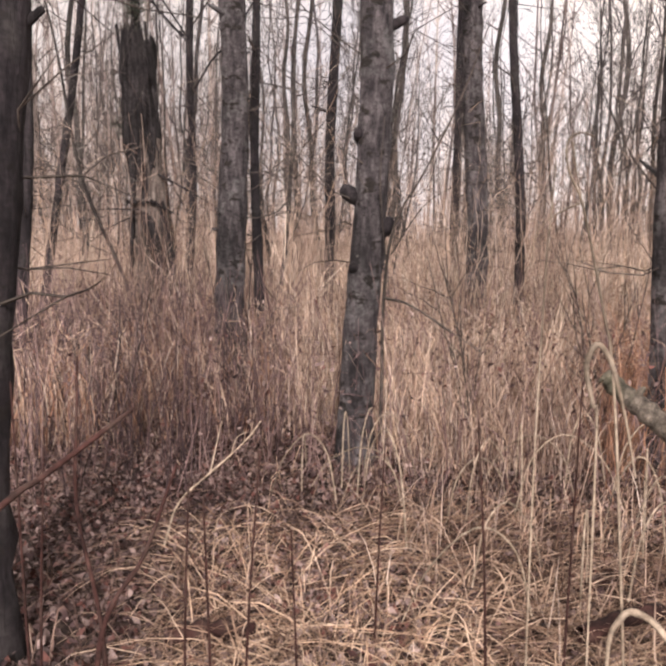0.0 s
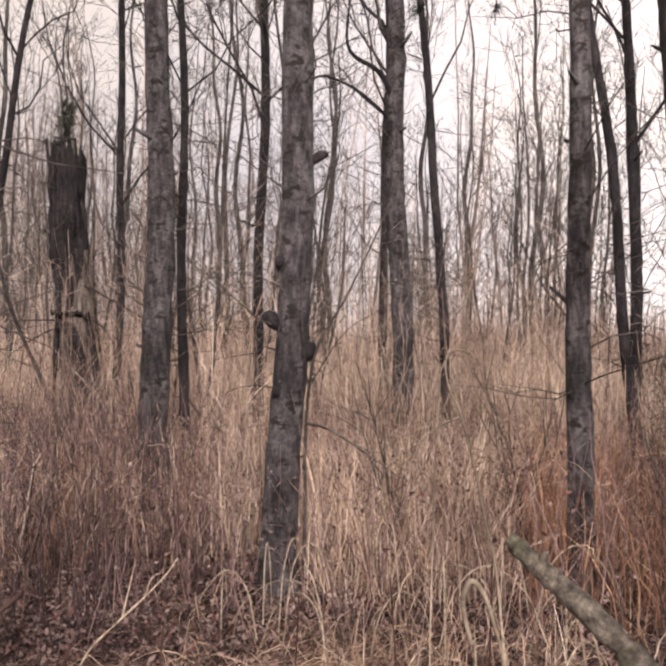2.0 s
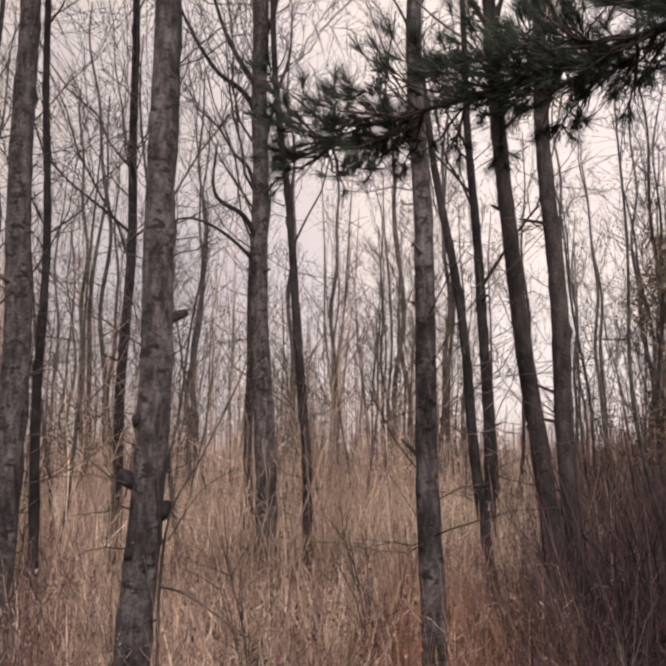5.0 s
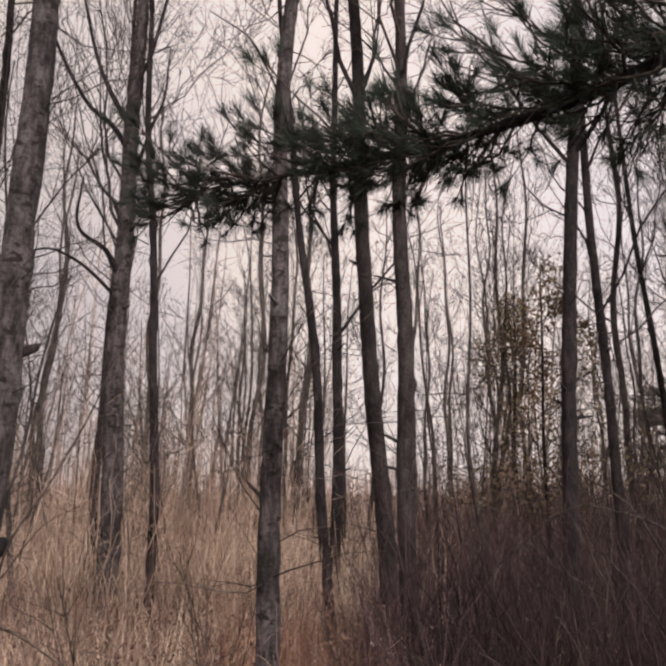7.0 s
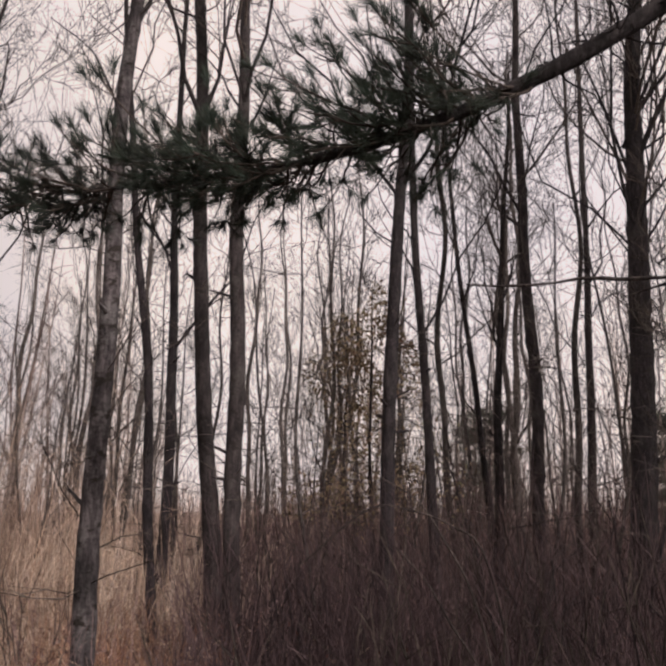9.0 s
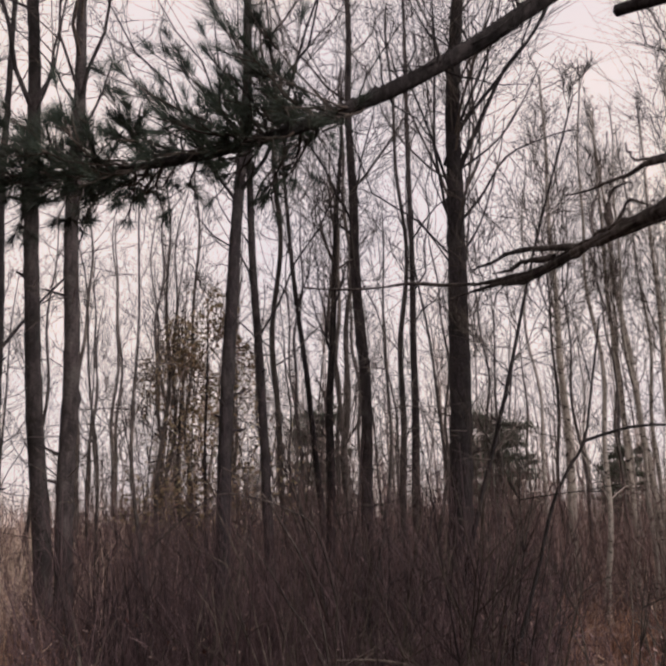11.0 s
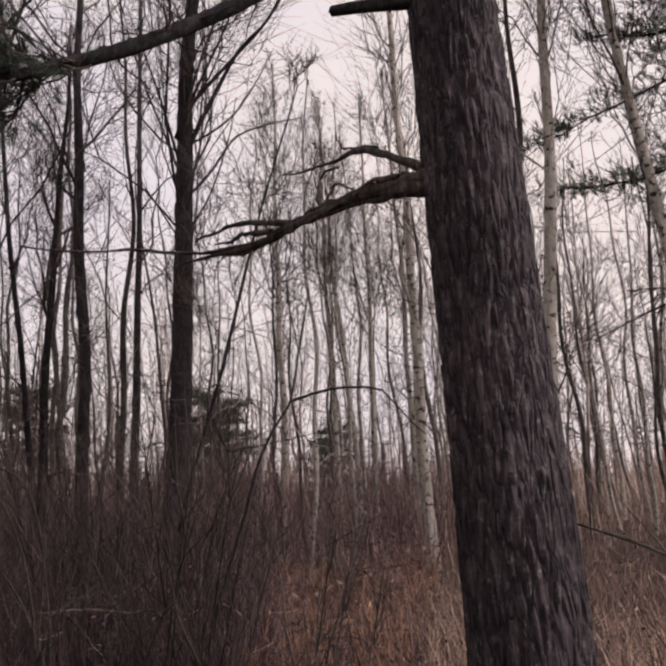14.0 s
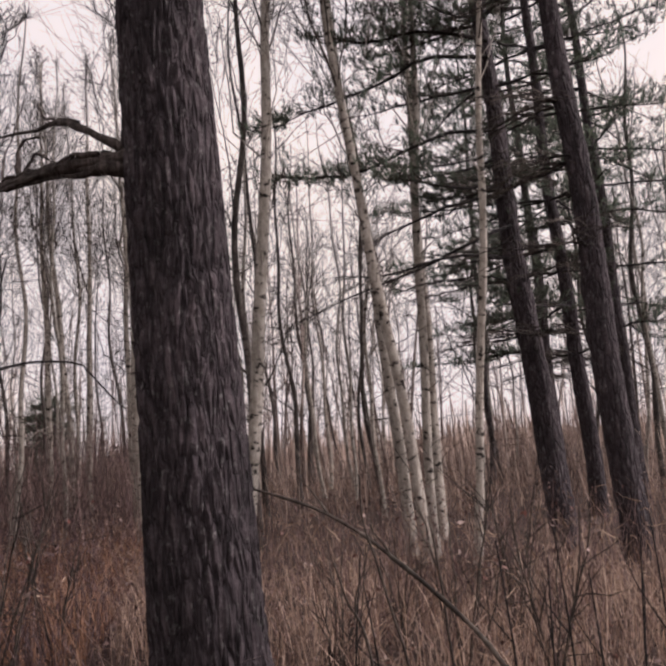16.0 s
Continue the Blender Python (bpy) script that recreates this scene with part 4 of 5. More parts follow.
# ---- the big pine beside the path ----
def big_pine():
    x0, y0, lx, ly, dia, height = 3.80, -0.326, -0.012, 0.027, 0.545, 7.0
    tree = empty("pine_tree", x0, y0, 0.0, "big old pine with deeply furrowed grey bark and a dead branch", "tree")
    rings, sides = 250, 200
    z = np.linspace(-0.15, height, rings)
    ang = np.arange(sides) * 2 * np.pi / sides
    r = dia / 2 * (1.13 - 0.055 * z) * (1 + 0.18 * np.exp(-np.maximum(z, 0) * 3.5))
    verts = np.zeros((rings, sides, 3))
    for i in range(rings):
        for j in range(sides):
            cx, cy = math.cos(ang[j]), math.sin(ang[j])
            wob = 0.05 * noise.noise((cx * 2, cy * 2, z[i] * 2.2))
            d = noise.voronoi((cx * 6.6 + wob * 9, cy * 6.6 - wob * 9, z[i] * 4.4 + 0.7 * noise.noise((cx * 4, cy * 4, z[i] * 1.5))))[0]
            furrow = min(1.0, (d[1] - d[0]) * 3.6)
            scale = noise.noise((cx * 14, cy * 14, z[i] * 9)) * 0.0045 + noise.noise((cx * 30, cy * 30, z[i] * 26)) * 0.002
            rr = r[i] * (1 + 0.02 * noise.noise((cx, cy, z[i] * 0.8))) + 0.021 * (furrow - 0.8) + scale
            verts[i, j] = (lx * z[i] + cx * rr, ly * z[i] + cy * rr, z[i])
    g = Geo()
    g.grid(verts[None], True)
    part("trunk", g, pine_bark, tree)
    o = np.array([x0, y0, 0])
    rng = np.random.default_rng(77)

    dead = curve(np.array([(3.72, -0.12, 3.16), (3.7, 0.05, 3.12), (3.82, 0.34, 3.15), (4.13, 0.77, 3.2), (4.42, 1.15, 3.25), (4.71, 1.61, 3.26), (4.91, 2.06, 3.32), (5.09, 2.58, 3.35)]) - o, 40)
    s = np.linspace(0, 1, 40)
    rad = np.interp(s, [0, 0.1, 0.35, 0.6, 0.8, 1], [0.08, 0.062, 0.05, 0.046, 0.028, 0.004]) * (1 + 0.15 * rng.normal(size=40))
    split = Geo().tube(dead, rad * 0.7, 9)
    for k in range(6):
        ph = rng.uniform(0, 6.28) + np.linspace(0, 4, 40) * rng.choice((-1, 1))
        swirl = np.stack([np.cos(ph) * 0.8, np.cos(ph) * 0.3, np.sin(ph)], -1) * (rad * rng.uniform(0.6, 1.2, 40))[:, None]
        first, end = int(rng.integers(0, 14)), int(rng.integers(24, 40))
        n = end - first
        split.tube((dead + swirl)[first:end], (rad * 0.4 * (1 + 0.25 * rng.normal(size=40)))[first:end] * np.linspace(1, 0.3, n), 6)
    db = part("dead_branch", split, grey_wood, tree, "long barkless dead branch, split and twisted")
    for pts, r0, r1 in (([(4.55, 1.36, 3.26), (4.71, 1.6, 3.28), (4.88, 1.97, 3.32), (5.07, 2.53, 3.43), (5.09, 2.97, 3.54), (4.96, 3.48, 3.58), (4.82, 3.88, 3.66)], 0.022, 0.008), ([(4.37, 1.07, 3.25), (4.49, 1.24, 3.31), (4.71, 1.6, 3.44), (4.86, 1.92, 3.47), (4.96, 2.18, 3.46)], 0.03, 0.007),
                        ([(4.56, 1.36, 3.3), (4.74, 1.66, 3.35), (4.87, 1.95, 3.36)], 0.026, 0.008), ([(4.13, 0.77, 3.2), (4.19, 0.84, 3.29), (4.21, 0.86, 3.39), (4.2, 0.83, 3.47), (4.08, 0.68, 3.44)], 0.022, 0.005),
                        ([(4.15, 0.79, 3.25), (4.08, 0.68, 3.31), (3.99, 0.57, 3.3), (3.9, 0.45, 3.25)], 0.012, 0.006), ([(3.72, -0.05, 3.14), (3.7, 0.11, 3.25), (3.81, 0.3, 3.4), (3.94, 0.49, 3.5), (4.05, 0.64, 3.51), (4.23, 0.87, 3.57), (4.45, 1.15, 3.68)], 0.032, 0.005),
                        ([(3.81, 0.3, 3.4), (3.95, 0.49, 3.53), (4.04, 0.61, 3.63), (4.08, 0.66, 3.73)], 0.014, 0.004), ([(3.72, -0.05, 3.05), (3.7, 0.15, 3.07), (3.79, 0.3, 3.1), (3.97, 0.55, 3.16), (4.15, 0.79, 3.17)], 0.048, 0.04),
                        ([(4.25, 0.95, 3.22), (4.35, 1.0, 3.4), (4.5, 0.95, 3.7), (4.6, 0.9, 4.0)], 0.008, 0.004), ([(4.85, 1.9, 3.3), (4.9, 2.0, 3.15), (5.0, 2.1, 2.98)], 0.006, 0.003)):
        c = curve(np.array(pts) - o, 16) + np.cumsum(rng.normal(0, 0.007, (16, 3)), 0) * np.minimum(1, np.arange(16) / 4)[:, None]
        part("dead_twig", Geo().tube(c, np.linspace(r0, r1, 16) * (1 + 0.15 * rng.normal(size=16)), 7), grey_wood, db)
    stub = curve(np.array([(3.72, -0.1, 4.17), (3.58, 0.22, 4.15), (3.52, 0.42, 4.14)]) - o, 8)
    part("branch_stub", Geo().tube(stub, np.linspace(0.045, 0.03, 8), 8), dead_wood, tree, "short broken dead stub")

    # the living bough that reaches out low over the clearing
    line = curve(np.array([(3.8, -0.2, 4.7), (3.51, 0.15, 4.48), (3.23, 0.5, 4.22), (2.96, 0.86, 3.92), (2.69, 1.22, 3.685), (2.43, 1.58, 3.525), (2.17, 1.95, 3.42), (1.92, 2.32, 3.375), (1.68, 2.7, 3.375),
                           (1.44, 3.08, 3.4), (1.2, 3.46, 3.43), (0.98, 3.85, 3.44)]) - o, 60)
    s = np.linspace(0, 1, 60)
    bough = part("bough", Geo().tube(line, np.interp(s, [0, 0.3, 0.5, 0.7, 1], [0.058, 0.041, 0.029, 0.015, 0.005]) * (1 + 0.07 * rng.normal(size=60)), 9), dead_wood, tree, "long living pine bough sweeping low")
    way = unit(line[-1] - line[0])
    across = unit(np.cross(way, (0, 0, 1)))
    shoots, radii, tips = [], [], []
    t = np.linspace(0, 1, 7)
    for i in range(120):
        f = rng.uniform(0.34, 1.0) ** 0.85
        k = min(int(f * 59), 58)
        sgn = rng.choice((-1, 1))
        d = unit(way * rng.uniform(0.2, 0.9) + across * sgn * rng.uniform(0.15, 0.8) + np.array([0, 0, rng.uniform(-0.55, 0.65)]))
        length = rng.uniform(0.25, 0.68) * (1.2 - 0.4 * f)
        p = line[k] + d * (t * length)[:, None] + np.array([0, 0, 0.28]) * (t ** 2 * length)[:, None] + np.cumsum(rng.normal(0, 0.012, (7, 3)), 0) * (t > 0)[:, None]
        shoots.append(p)
        radii.append(np.linspace(0.008, 0.003, 7))
        tips.append((p[6], unit(p[6] - p[5]), 1.1))
        for _ in range(6):
            j = rng.integers(1, 6)
            dd = unit(d + rng.normal(0, 0.6, 3) + np.array([0, 0, 0.15]))
            ll = rng.uniform(0.08, 0.26)
            q = p[j] + dd * (t * ll)[:, None] + np.array([0, 0, 0.25]) * (t ** 2 * ll)[:, None]
            shoots.append(q)
            radii.append(np.linspace(0.004, 0.002, 7))
            if rng.random() < 0.72:
                tips.append((q[6], unit(q[6] - q[5]), rng.uniform(0.75, 1.15)))
    tagged(part("twig_spray", Geo().tubes(shoots, radii, 4), twig_bark, bough, "thin dark twigs"), kind="stuff")
    for i in range(64):
        f = rng.uniform(0.12, 0.72)
        k = min(int(f * 59), 58)
        d = unit(-way * rng.uniform(-0.8, 0.6) + across * rng.normal(0, 0.5) + np.array([0, 0, rng.uniform(-0.2, 1.1)]))
        length = rng.uniform(0.12, 0.55)
        p = (line[k] + d * (t * length)[:, None] + np.cumsum(rng.normal(0, 0.016, (7, 3)), 0) * (t > 0)[:, None])
        part("bare_twig", Geo().tube(p, np.linspace(0.007, 0.002, 7), 4), dead_wood, bough)
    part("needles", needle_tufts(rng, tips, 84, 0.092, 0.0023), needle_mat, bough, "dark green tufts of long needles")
    return tree


def needle_tufts(rng, tips, per, length, width):
    c = np.repeat(np.array([t[0] for t in tips]), per, 0)
    d = np.repeat(np.array([t[1] for t in tips]), per, 0)
    size = np.repeat(np.array([t[2] for t in tips]), per) * length * rng.uniform(0.6, 1.15, len(c))
    way = unit(d * 0.95 + rng.normal(0, 0.42, c.shape))
    base = c - d * (rng.uniform(0, 0.06, len(c)))[:, None]
    t = np.linspace(0, 1, 2)
    p = base[:, None] + way[:, None] * (t * size[:, None])[..., None]
    side = unit(np.cross(way, rng.normal(0, 1, c.shape)))
    return Geo().strips(p, side, np.full(len(c), width)[:, None] * np.array([1.0, 0.5]))


big_pine()


# ---- pines at the wood's edge ----
def wood_pine(x, y, lean, dia, height, seed, low, live, sweeps, reach, label, shoot=1.0, long_boughs=()):
    """A forest pine: bare dead boughs below, flat sprays of needles from the height live upwards."""
    rng = np.random.default_rng(seed)
    tree = empty("pine_tree", x, y, float(ground_z(x, y)), label, "tree", "pines at the wood's edge")
    line = trunk_line(rng, height, lean, 0.03)
    part("trunk", trunk_mesh(rng, line, height, dia, 18, 3, 0.12), pine_bark, tree)
    tips, shoots, radii = [], [], []
    t, u = np.linspace(0, 1, 11), np.linspace(0, 1, 5)

    def spray(p, d, n, dead):
        for _ in range(n):
            j = int(rng.integers(2, 11))
            dd = unit(d + np.array([rng.normal(0, 0.85), rng.normal(0, 0.85), rng.normal(-0.05 if dead else 0.12, 0.2)]))
            ll = rng.uniform(0.25, 0.8) * (1.25 - 0.55 * j / 10) * shoot
            q = p[j] + dd * (u * ll)[:, None] + rng.normal(0, 0.025, (5, 3)) * u[:, None]
            q[:, 2] += 0.12 * ll * u ** 2 * (-1 if dead else 1)
            shoots.append(q)
            radii.append(np.linspace(0.006 if dead else 0.007, 0.0026, 5))
            if not dead and rng.random() < 0.85:
                tips.extend((q[m] + rng.normal(0, 0.02, 3), unit(q[m] - q[m - 1] + np.array([0, 0, 0.3])), rng.uniform(0.7, 1.1)) for m in (2, 3, 4))

    for pts, dead in long_boughs:
        p = curve(np.array(pts) - np.array((x, y, 0)), 11) + np.cumsum(rng.normal(0, 0.015, (11, 3)), 0)
        part("bough", Geo().tube(p, np.linspace(0.03, 0.007, 11), 6), dead_wood, tree)
        spray(p, unit(p[-1] - p[0]), 46 if dead else 80, dead)
    for w in range(sweeps):
        z = low + (height - low) * (w + rng.uniform(0, 0.6)) / sweeps
        dead = z < live
        for k in range(int(rng.integers(3, 6))):
            a = rng.normal(1.75, 0.5) if k % 2 and shoot == 1 else rng.uniform(0, 6.283)
            length = reach * rng.uniform(0.5, 1.1) * ((1.15 - 0.5 * z / height) if shoot == 1 else max(0.03, 3.2 * (1 - z / height))) * (0.7 if dead else 1)
            d = np.array([math.cos(a), math.sin(a), 0])
            p = line(z) + d * (t * length)[:, None] + np.cumsum(rng.normal(0, 0.022, (11, 3)), 0)
            p[:, 2] += length * ((0.08 * t - 0.14 * t ** 2) if dead else (-0.04 * t - 0.2 * t ** 2 + 0.14 * t ** 3))
            part("bough", Geo().tube(p, np.linspace(0.016 if dead else 0.024, 0.005, 11), 6), dead_wood, tree)
            spray(p, d, 22 if dead else 30 if shoot == 1 else 14, dead)
    tagged(part("twig_spray", Geo().tubes(shoots, radii, 3), twig_bark, tree, "thin dark dead twigs"), kind="stuff")
    part("needles", needle_tufts(rng, tips, 15 if shoot == 1 else 2, 0.105 * shoot ** 0.3, 0.0075 * shoot ** 0.3), hazed_pine_green, tree, "flat layers of grey-green needles")
    return tree


wood_pine(9.827, -3.565, (0.03, 0.046), 0.31, 13, 21, 2.5, 4.6, 12, 2.0, "tall dark pine with flat layered boughs",
          long_boughs=(([(9.9, -3.25, 6.84), (9.7, -2.4, 6.94), (9.76, -1.64, 6.89), (9.76, -1.0, 7.06)], False), ([(9.9, -3.27, 6.65), (9.7, -2.36, 6.58), (9.76, -1.65, 6.31), (9.76, -0.82, 6.08), (9.71, -0.22, 5.85)], False),
                       ([(9.9, -3.27, 5.58), (9.69, -2.49, 5.53), (9.75, -1.79, 5.29), (9.76, -1.09, 5.12), (9.73, -0.41, 5.14)], False), ([(9.9, -3.3, 4.24), (9.66, -2.68, 3.98), (9.74, -2.0, 3.72), (9.76, -1.19, 3.45), (9.73, -0.38, 3.14)], True),
                       ([(9.9, -3.28, 4.64), (9.67, -2.62, 4.51), (9.74, -1.94, 4.3), (9.74, -1.5, 4.15)], True), ([(9.9, -3.28, 3.79), (9.68, -2.55, 3.77), (9.75, -1.7, 3.58), (9.76, -1.16, 3.6)], True)))
wood_pine(8.225, -3.948, (0.011, 0.045), 0.29, 13, 22, 3.2, 7.0, 10, 1.6, "tall dark pine with bare lower trunk")
wood_pine(12.6, -4.75, (0.0, 0.03), 0.24, 13, 24, 2.6, 3.2, 14, 2.6, "tall dark pine standing behind two others")
wood_pine(14.6, -6.1, (0.0, 0.02), 0.26, 13, 23, 2.2, 2.6, 15, 3.0, "tall dark pine behind the others")
wood_pine(16.8, -5.2, (0.0, 0.02), 0.24, 12, 27, 2.2, 2.6, 13, 2.4, "slender pine deeper in the wood")
for x, y, height, seed in ((24.0, 13.2, 5.0, 31), (25.6, 13.8, 4.8, 32), (20.6, 18.3, 5.6, 33), (28.6, 10.6, 4.0, 34)):
    wood_pine(x, y, (0.0, 0.0), 0.16, height, seed, 1.0, 1.0, 13, 1.25, "bushy dark pine far off behind bare trees")
wood_pine(-3.33, 13.57, (0.0, 0.0), 0.04, 5.6, 26, 3.2, 3.2, 18, 0.3, "small young conifer behind a broken snag", 0.14)


def leafy_sapling(x, y, height, seed, label):
    """A young tree that keeps its withered leaves."""
    tree = bare_tree("young_tree", x, y, (0.0, 0.0), 0.07, height, grey_bark, label, seed, 1.2, n1=20, n2=6, n3=3, reach=0.3, stubs=0)
    rng = np.random.default_rng(seed)
    n = 7000
    z = rng.uniform(1.5, height * 1.02, n)
    r = 1.5 * np.sqrt(rng.random(n)) * np.interp(z, [1.2, 2.5, height], [0.9, 1.0, 0.35])
    a = rng.uniform(0, 6.283, n)
    c = np.stack([r * np.cos(a), r * np.sin(a), z], -1)
    c += 0.4 * np.array([noise.noise_vector(tuple(q * 1.1)) for q in c])
    keep = np.array([noise.noise(tuple(q * 1.2)) > 0.06 for q in c])
    c = c[keep]
    d = unit(rng.normal(size=c.shape)) * rng.uniform(0.02, 0.045, len(c))[:, None]
    p = c[:, None] + d[:, None] * np.array([-1, 0, 1.0])[:, None]
    part("leaves", Geo().strips(p, unit(np.cross(d, rng.normal(size=c.shape))), np.full((len(c), 3), 0.042) * np.array([0.4, 1, 0.3])), leaf_mat, tree, "small withered olive-brown leaves")


leafy_sapling(8.3, 9.5, 5.6, 61, "young tree holding withered olive leaves")
leafy_sapling(9.6, 12.0, 5.8, 62, "young tree holding withered olive leaves")


# ---- the snag ----
def snag():
    x, y = -2.32, 10.14
    thing = empty("snag", x, y, float(ground_z(x, y)), "broken dead trunk, rotten and hollow, with a jagged top", "dead tree")
    rng = np.random.default_rng(9)
    rings, sides = 70, 44
    ang = np.arange(sides) * 2 * np.pi / sides
    v = np.zeros((rings, sides, 3))
    for j in range(sides):
        cx, cy = math.cos(ang[j]), math.sin(ang[j])
        top = 3.92 + 0.2 * noise.noise((cx * 3, cy * 3, 1)) + (rng.uniform(-0.24, -0.08) if j % 6 in (0, 3) else rng.uniform(-0.04, 0.1))
        low = 2.15 + 0.4 * noise.noise((cx * 2, cy * 2, 7)) + rng.uniform(-0.1, 0.25)
        for i in range(rings):
            z = low + (top - low) * i / (rings - 1)
            r = 0.2 - 0.05 * noise.noise((cx * 2.5, cy * 2.5, z * 1.2)) + 0.045 * noise.noise((cx * 8, cy * 8, z * 1.3)) + 0.02 * noise.noise((cx * 20, cy * 20, z * 4))
            r *= 1 + 0.1 * math.exp(-((z - 2.55) / 0.2) ** 2) + 0.05 * (z > 3.3)
            v[i, j] = (-0.16 + 0.06 * (3.9 - z) + cx * r, cy * r, z)
    g = Geo()
    g.grid(v[None], True)
    part("upper_trunk", g, dead_wood, thing, "dark fibrous upper trunk")

    def slab(points, wide, thick, mat, label):
        c = curve(points, 18)
        a = np.arange(10) * 2 * np.pi / 10
        w = np.interp(np.linspace(0, 1, 18), np.linspace(0, 1, len(wide)), wide)
        ring = np.stack([np.cos(a)[None] * w[:, None] * (1 + 0.16 * rng.normal(size=(18, 10))), np.sin(a)[None] * thick * (1 + 0.16 * rng.normal(size=(18, 10))), np.zeros((18, 10)) + 0.02 * rng.normal(size=(18, 10))], -1)
        h = Geo()
        h.grid((c[:, None] + ring)[None], True)
        part("slab", h, mat, thing, label)

    low = np.zeros((60, sides, 3))
    for i in range(60):
        z = -0.12 + 2.75 * i / 59
        for j in range(sides):
            cx, cy = math.cos(ang[j]), math.sin(ang[j])
            r = 0.2 + 0.1 * math.exp(-max(z, 0) * 2.2) - 0.04 * noise.noise((cx * 2, cy * 2, z * 1.1)) + 0.035 * noise.noise((cx * 7, cy * 7, z * 1.2)) + 0.015 * noise.noise((cx * 18, cy * 18, z * 5))
            side = abs((math.degrees(ang[j]) - 248 + 180) % 360 - 180)
            r -= 0.13 * max(0.0, 1 - (side / 42) ** 4) * max(0.0, 1 - ((z - 2.1) / 0.25) ** 6) if abs(z - 2.1) < 0.25 and side < 42 else 0
            low[i, j] = (0.02 - 0.05 * (z - 1.3) + cx * r, cy * r, z)
    g = Geo()
    g.grid(low[None], True)
    part("lower_trunk", g, bare_wood, thing, "pale split lower trunk with a dark hollow")
    # added dark slab in the recess, standing in for its shade
    slab([(-0.07, -0.02, 2.45), (-0.06, -0.02, 2.1), (-0.05, -0.02, 1.8)], (0.1, 0.1, 0.08), 0.07, dead_wood, "dark slab added as the hollow's shade")
    slab([(-0.19, -0.1, 2.6), (-0.2, -0.12, 2.25), (-0.19, -0.1, 1.9), (-0.2, -0.1, 1.4)], (0.05, 0.03, 0.035, 0.015), 0.05, dead_wood, "dark rotten slab")
    slab([(-0.06, -0.19, 1.72), (0.02, -0.2, 1.55), (0.1, -0.22, 1.3), (0.18, -0.24, 0.95), (0.26, -0.26, -0.1)], (0.04, 0.1, 0.1, 0.08, 0.09), 0.05, dead_wood, "dark slab slanting down to the ground")
    slab([(0.16, -0.1, 1.85), (0.2, -0.12, 1.5), (0.25, -0.14, 1.2), (0.32, -0.16, 0.6), (0.36, -0.16, -0.1)], (0.03, 0.05, 0.06, 0.06, 0.08), 0.05, dead_wood, "dark leaning root spur")
    slab([(-0.24, -0.16, 1.86), (-0.12, -0.21, 1.83), (0.06, -0.22, 1.84), (0.2, -0.16, 1.74)], (0.04, 0.05, 0.05, 0.03), 0.04, dead_wood, "splintered band")
    slab([(-0.2, -0.14, 1.8), (-0.21, -0.16, 1.4), (-0.22, -0.18, 0.9), (-0.24, -0.18, -0.1)], (0.03, 0.03, 0.02, 0.03), 0.03, dead_wood, "dark rotten slab")
    for p, r in (([(0.1, -0.1, 2.2), (0.5, -0.35, 2.0), (1.0, -0.6, 1.72)], 0.018), ([(-0.1, -0.2, 1.75), (-0.4, -0.3, 1.75), (-0.75, -0.4, 1.73)], 0.016), ([(-0.1, -0.2, 1.7), (-0.45, -0.4, 1.5), (-0.95, -0.5, 1.1)], 0.012),
                 ([(-0.05, -0.25, 2.75), (0.05, -0.4, 2.65), (0.25, -0.5, 2.4)], 0.014), ([(0.1, -0.15, 1.8), (0.35, -0.3, 1.7), (0.5, -0.3, 1.5)], 0.014)):
        part("dead_branch", Geo().tube(curve(p, 10), np.linspace(r, r * 0.35, 10), 6), dead_wood, thing)
    for k in range(12):
        a, zz = rng.uniform(3.3, 6.1), rng.uniform(2.5, 3.7)
        p = np.array([(-0.1 + math.cos(a) * 0.19, math.sin(a) * 0.19, zz), (-0.09 + math.cos(a) * 0.225, math.sin(a) * 0.225, zz - 0.15), (-0.08 + math.cos(a) * 0.23, math.sin(a) * 0.23, zz - 0.4)])
        part("bark_strip", Geo().tube(curve(p, 6), np.array([0.01, 0.025, 0.03, 0.03, 0.02, 0.006]), 6), dead_wood, thing)


snag()


# ---- single stalks, twigs and poles near the path ----
def stick(name, points, r0, r1, mat, label, category, sides=6, n=24, rough=0.06, extra=(), girth=()):
    p = np.array(points, float)
    rng = np.random.default_rng(int(abs(p.sum()) * 1000))
    thing = empty(name, *p[0], label, category)
    part("stem", Geo().tube(curve(p - p[0], n), (np.interp(np.linspace(0, 1, n), np.linspace(0, 1, len(girth)), girth) if girth else np.linspace(r0, r1, n)) * (1 + rough * rng.normal(size=n)), sides), mat, thing)
    for pts, r in extra:
        part("side_twig", Geo().tube(curve(np.array(pts) - p[0], 12), np.linspace(r, r * 0.35, 12), 5), mat, thing)
    return thing


stick("leaning_log", [(0.7, 2.0, 1.05), (0.74, 1.96, 1.01), (0.89, 1.73, 0.86), (1.15, 1.35, 0.52), (1.5, 0.9, 0.0)], 0.018, 0.045, moss_bark, "mossy dull grey-brown dead pole leaning through the grass", "log", 14, 70, 0.13,
      extra=[([(0.755, 1.93, 0.99), (0.765, 1.92, 1.025), (0.775, 1.92, 1.035)], 0.014)])
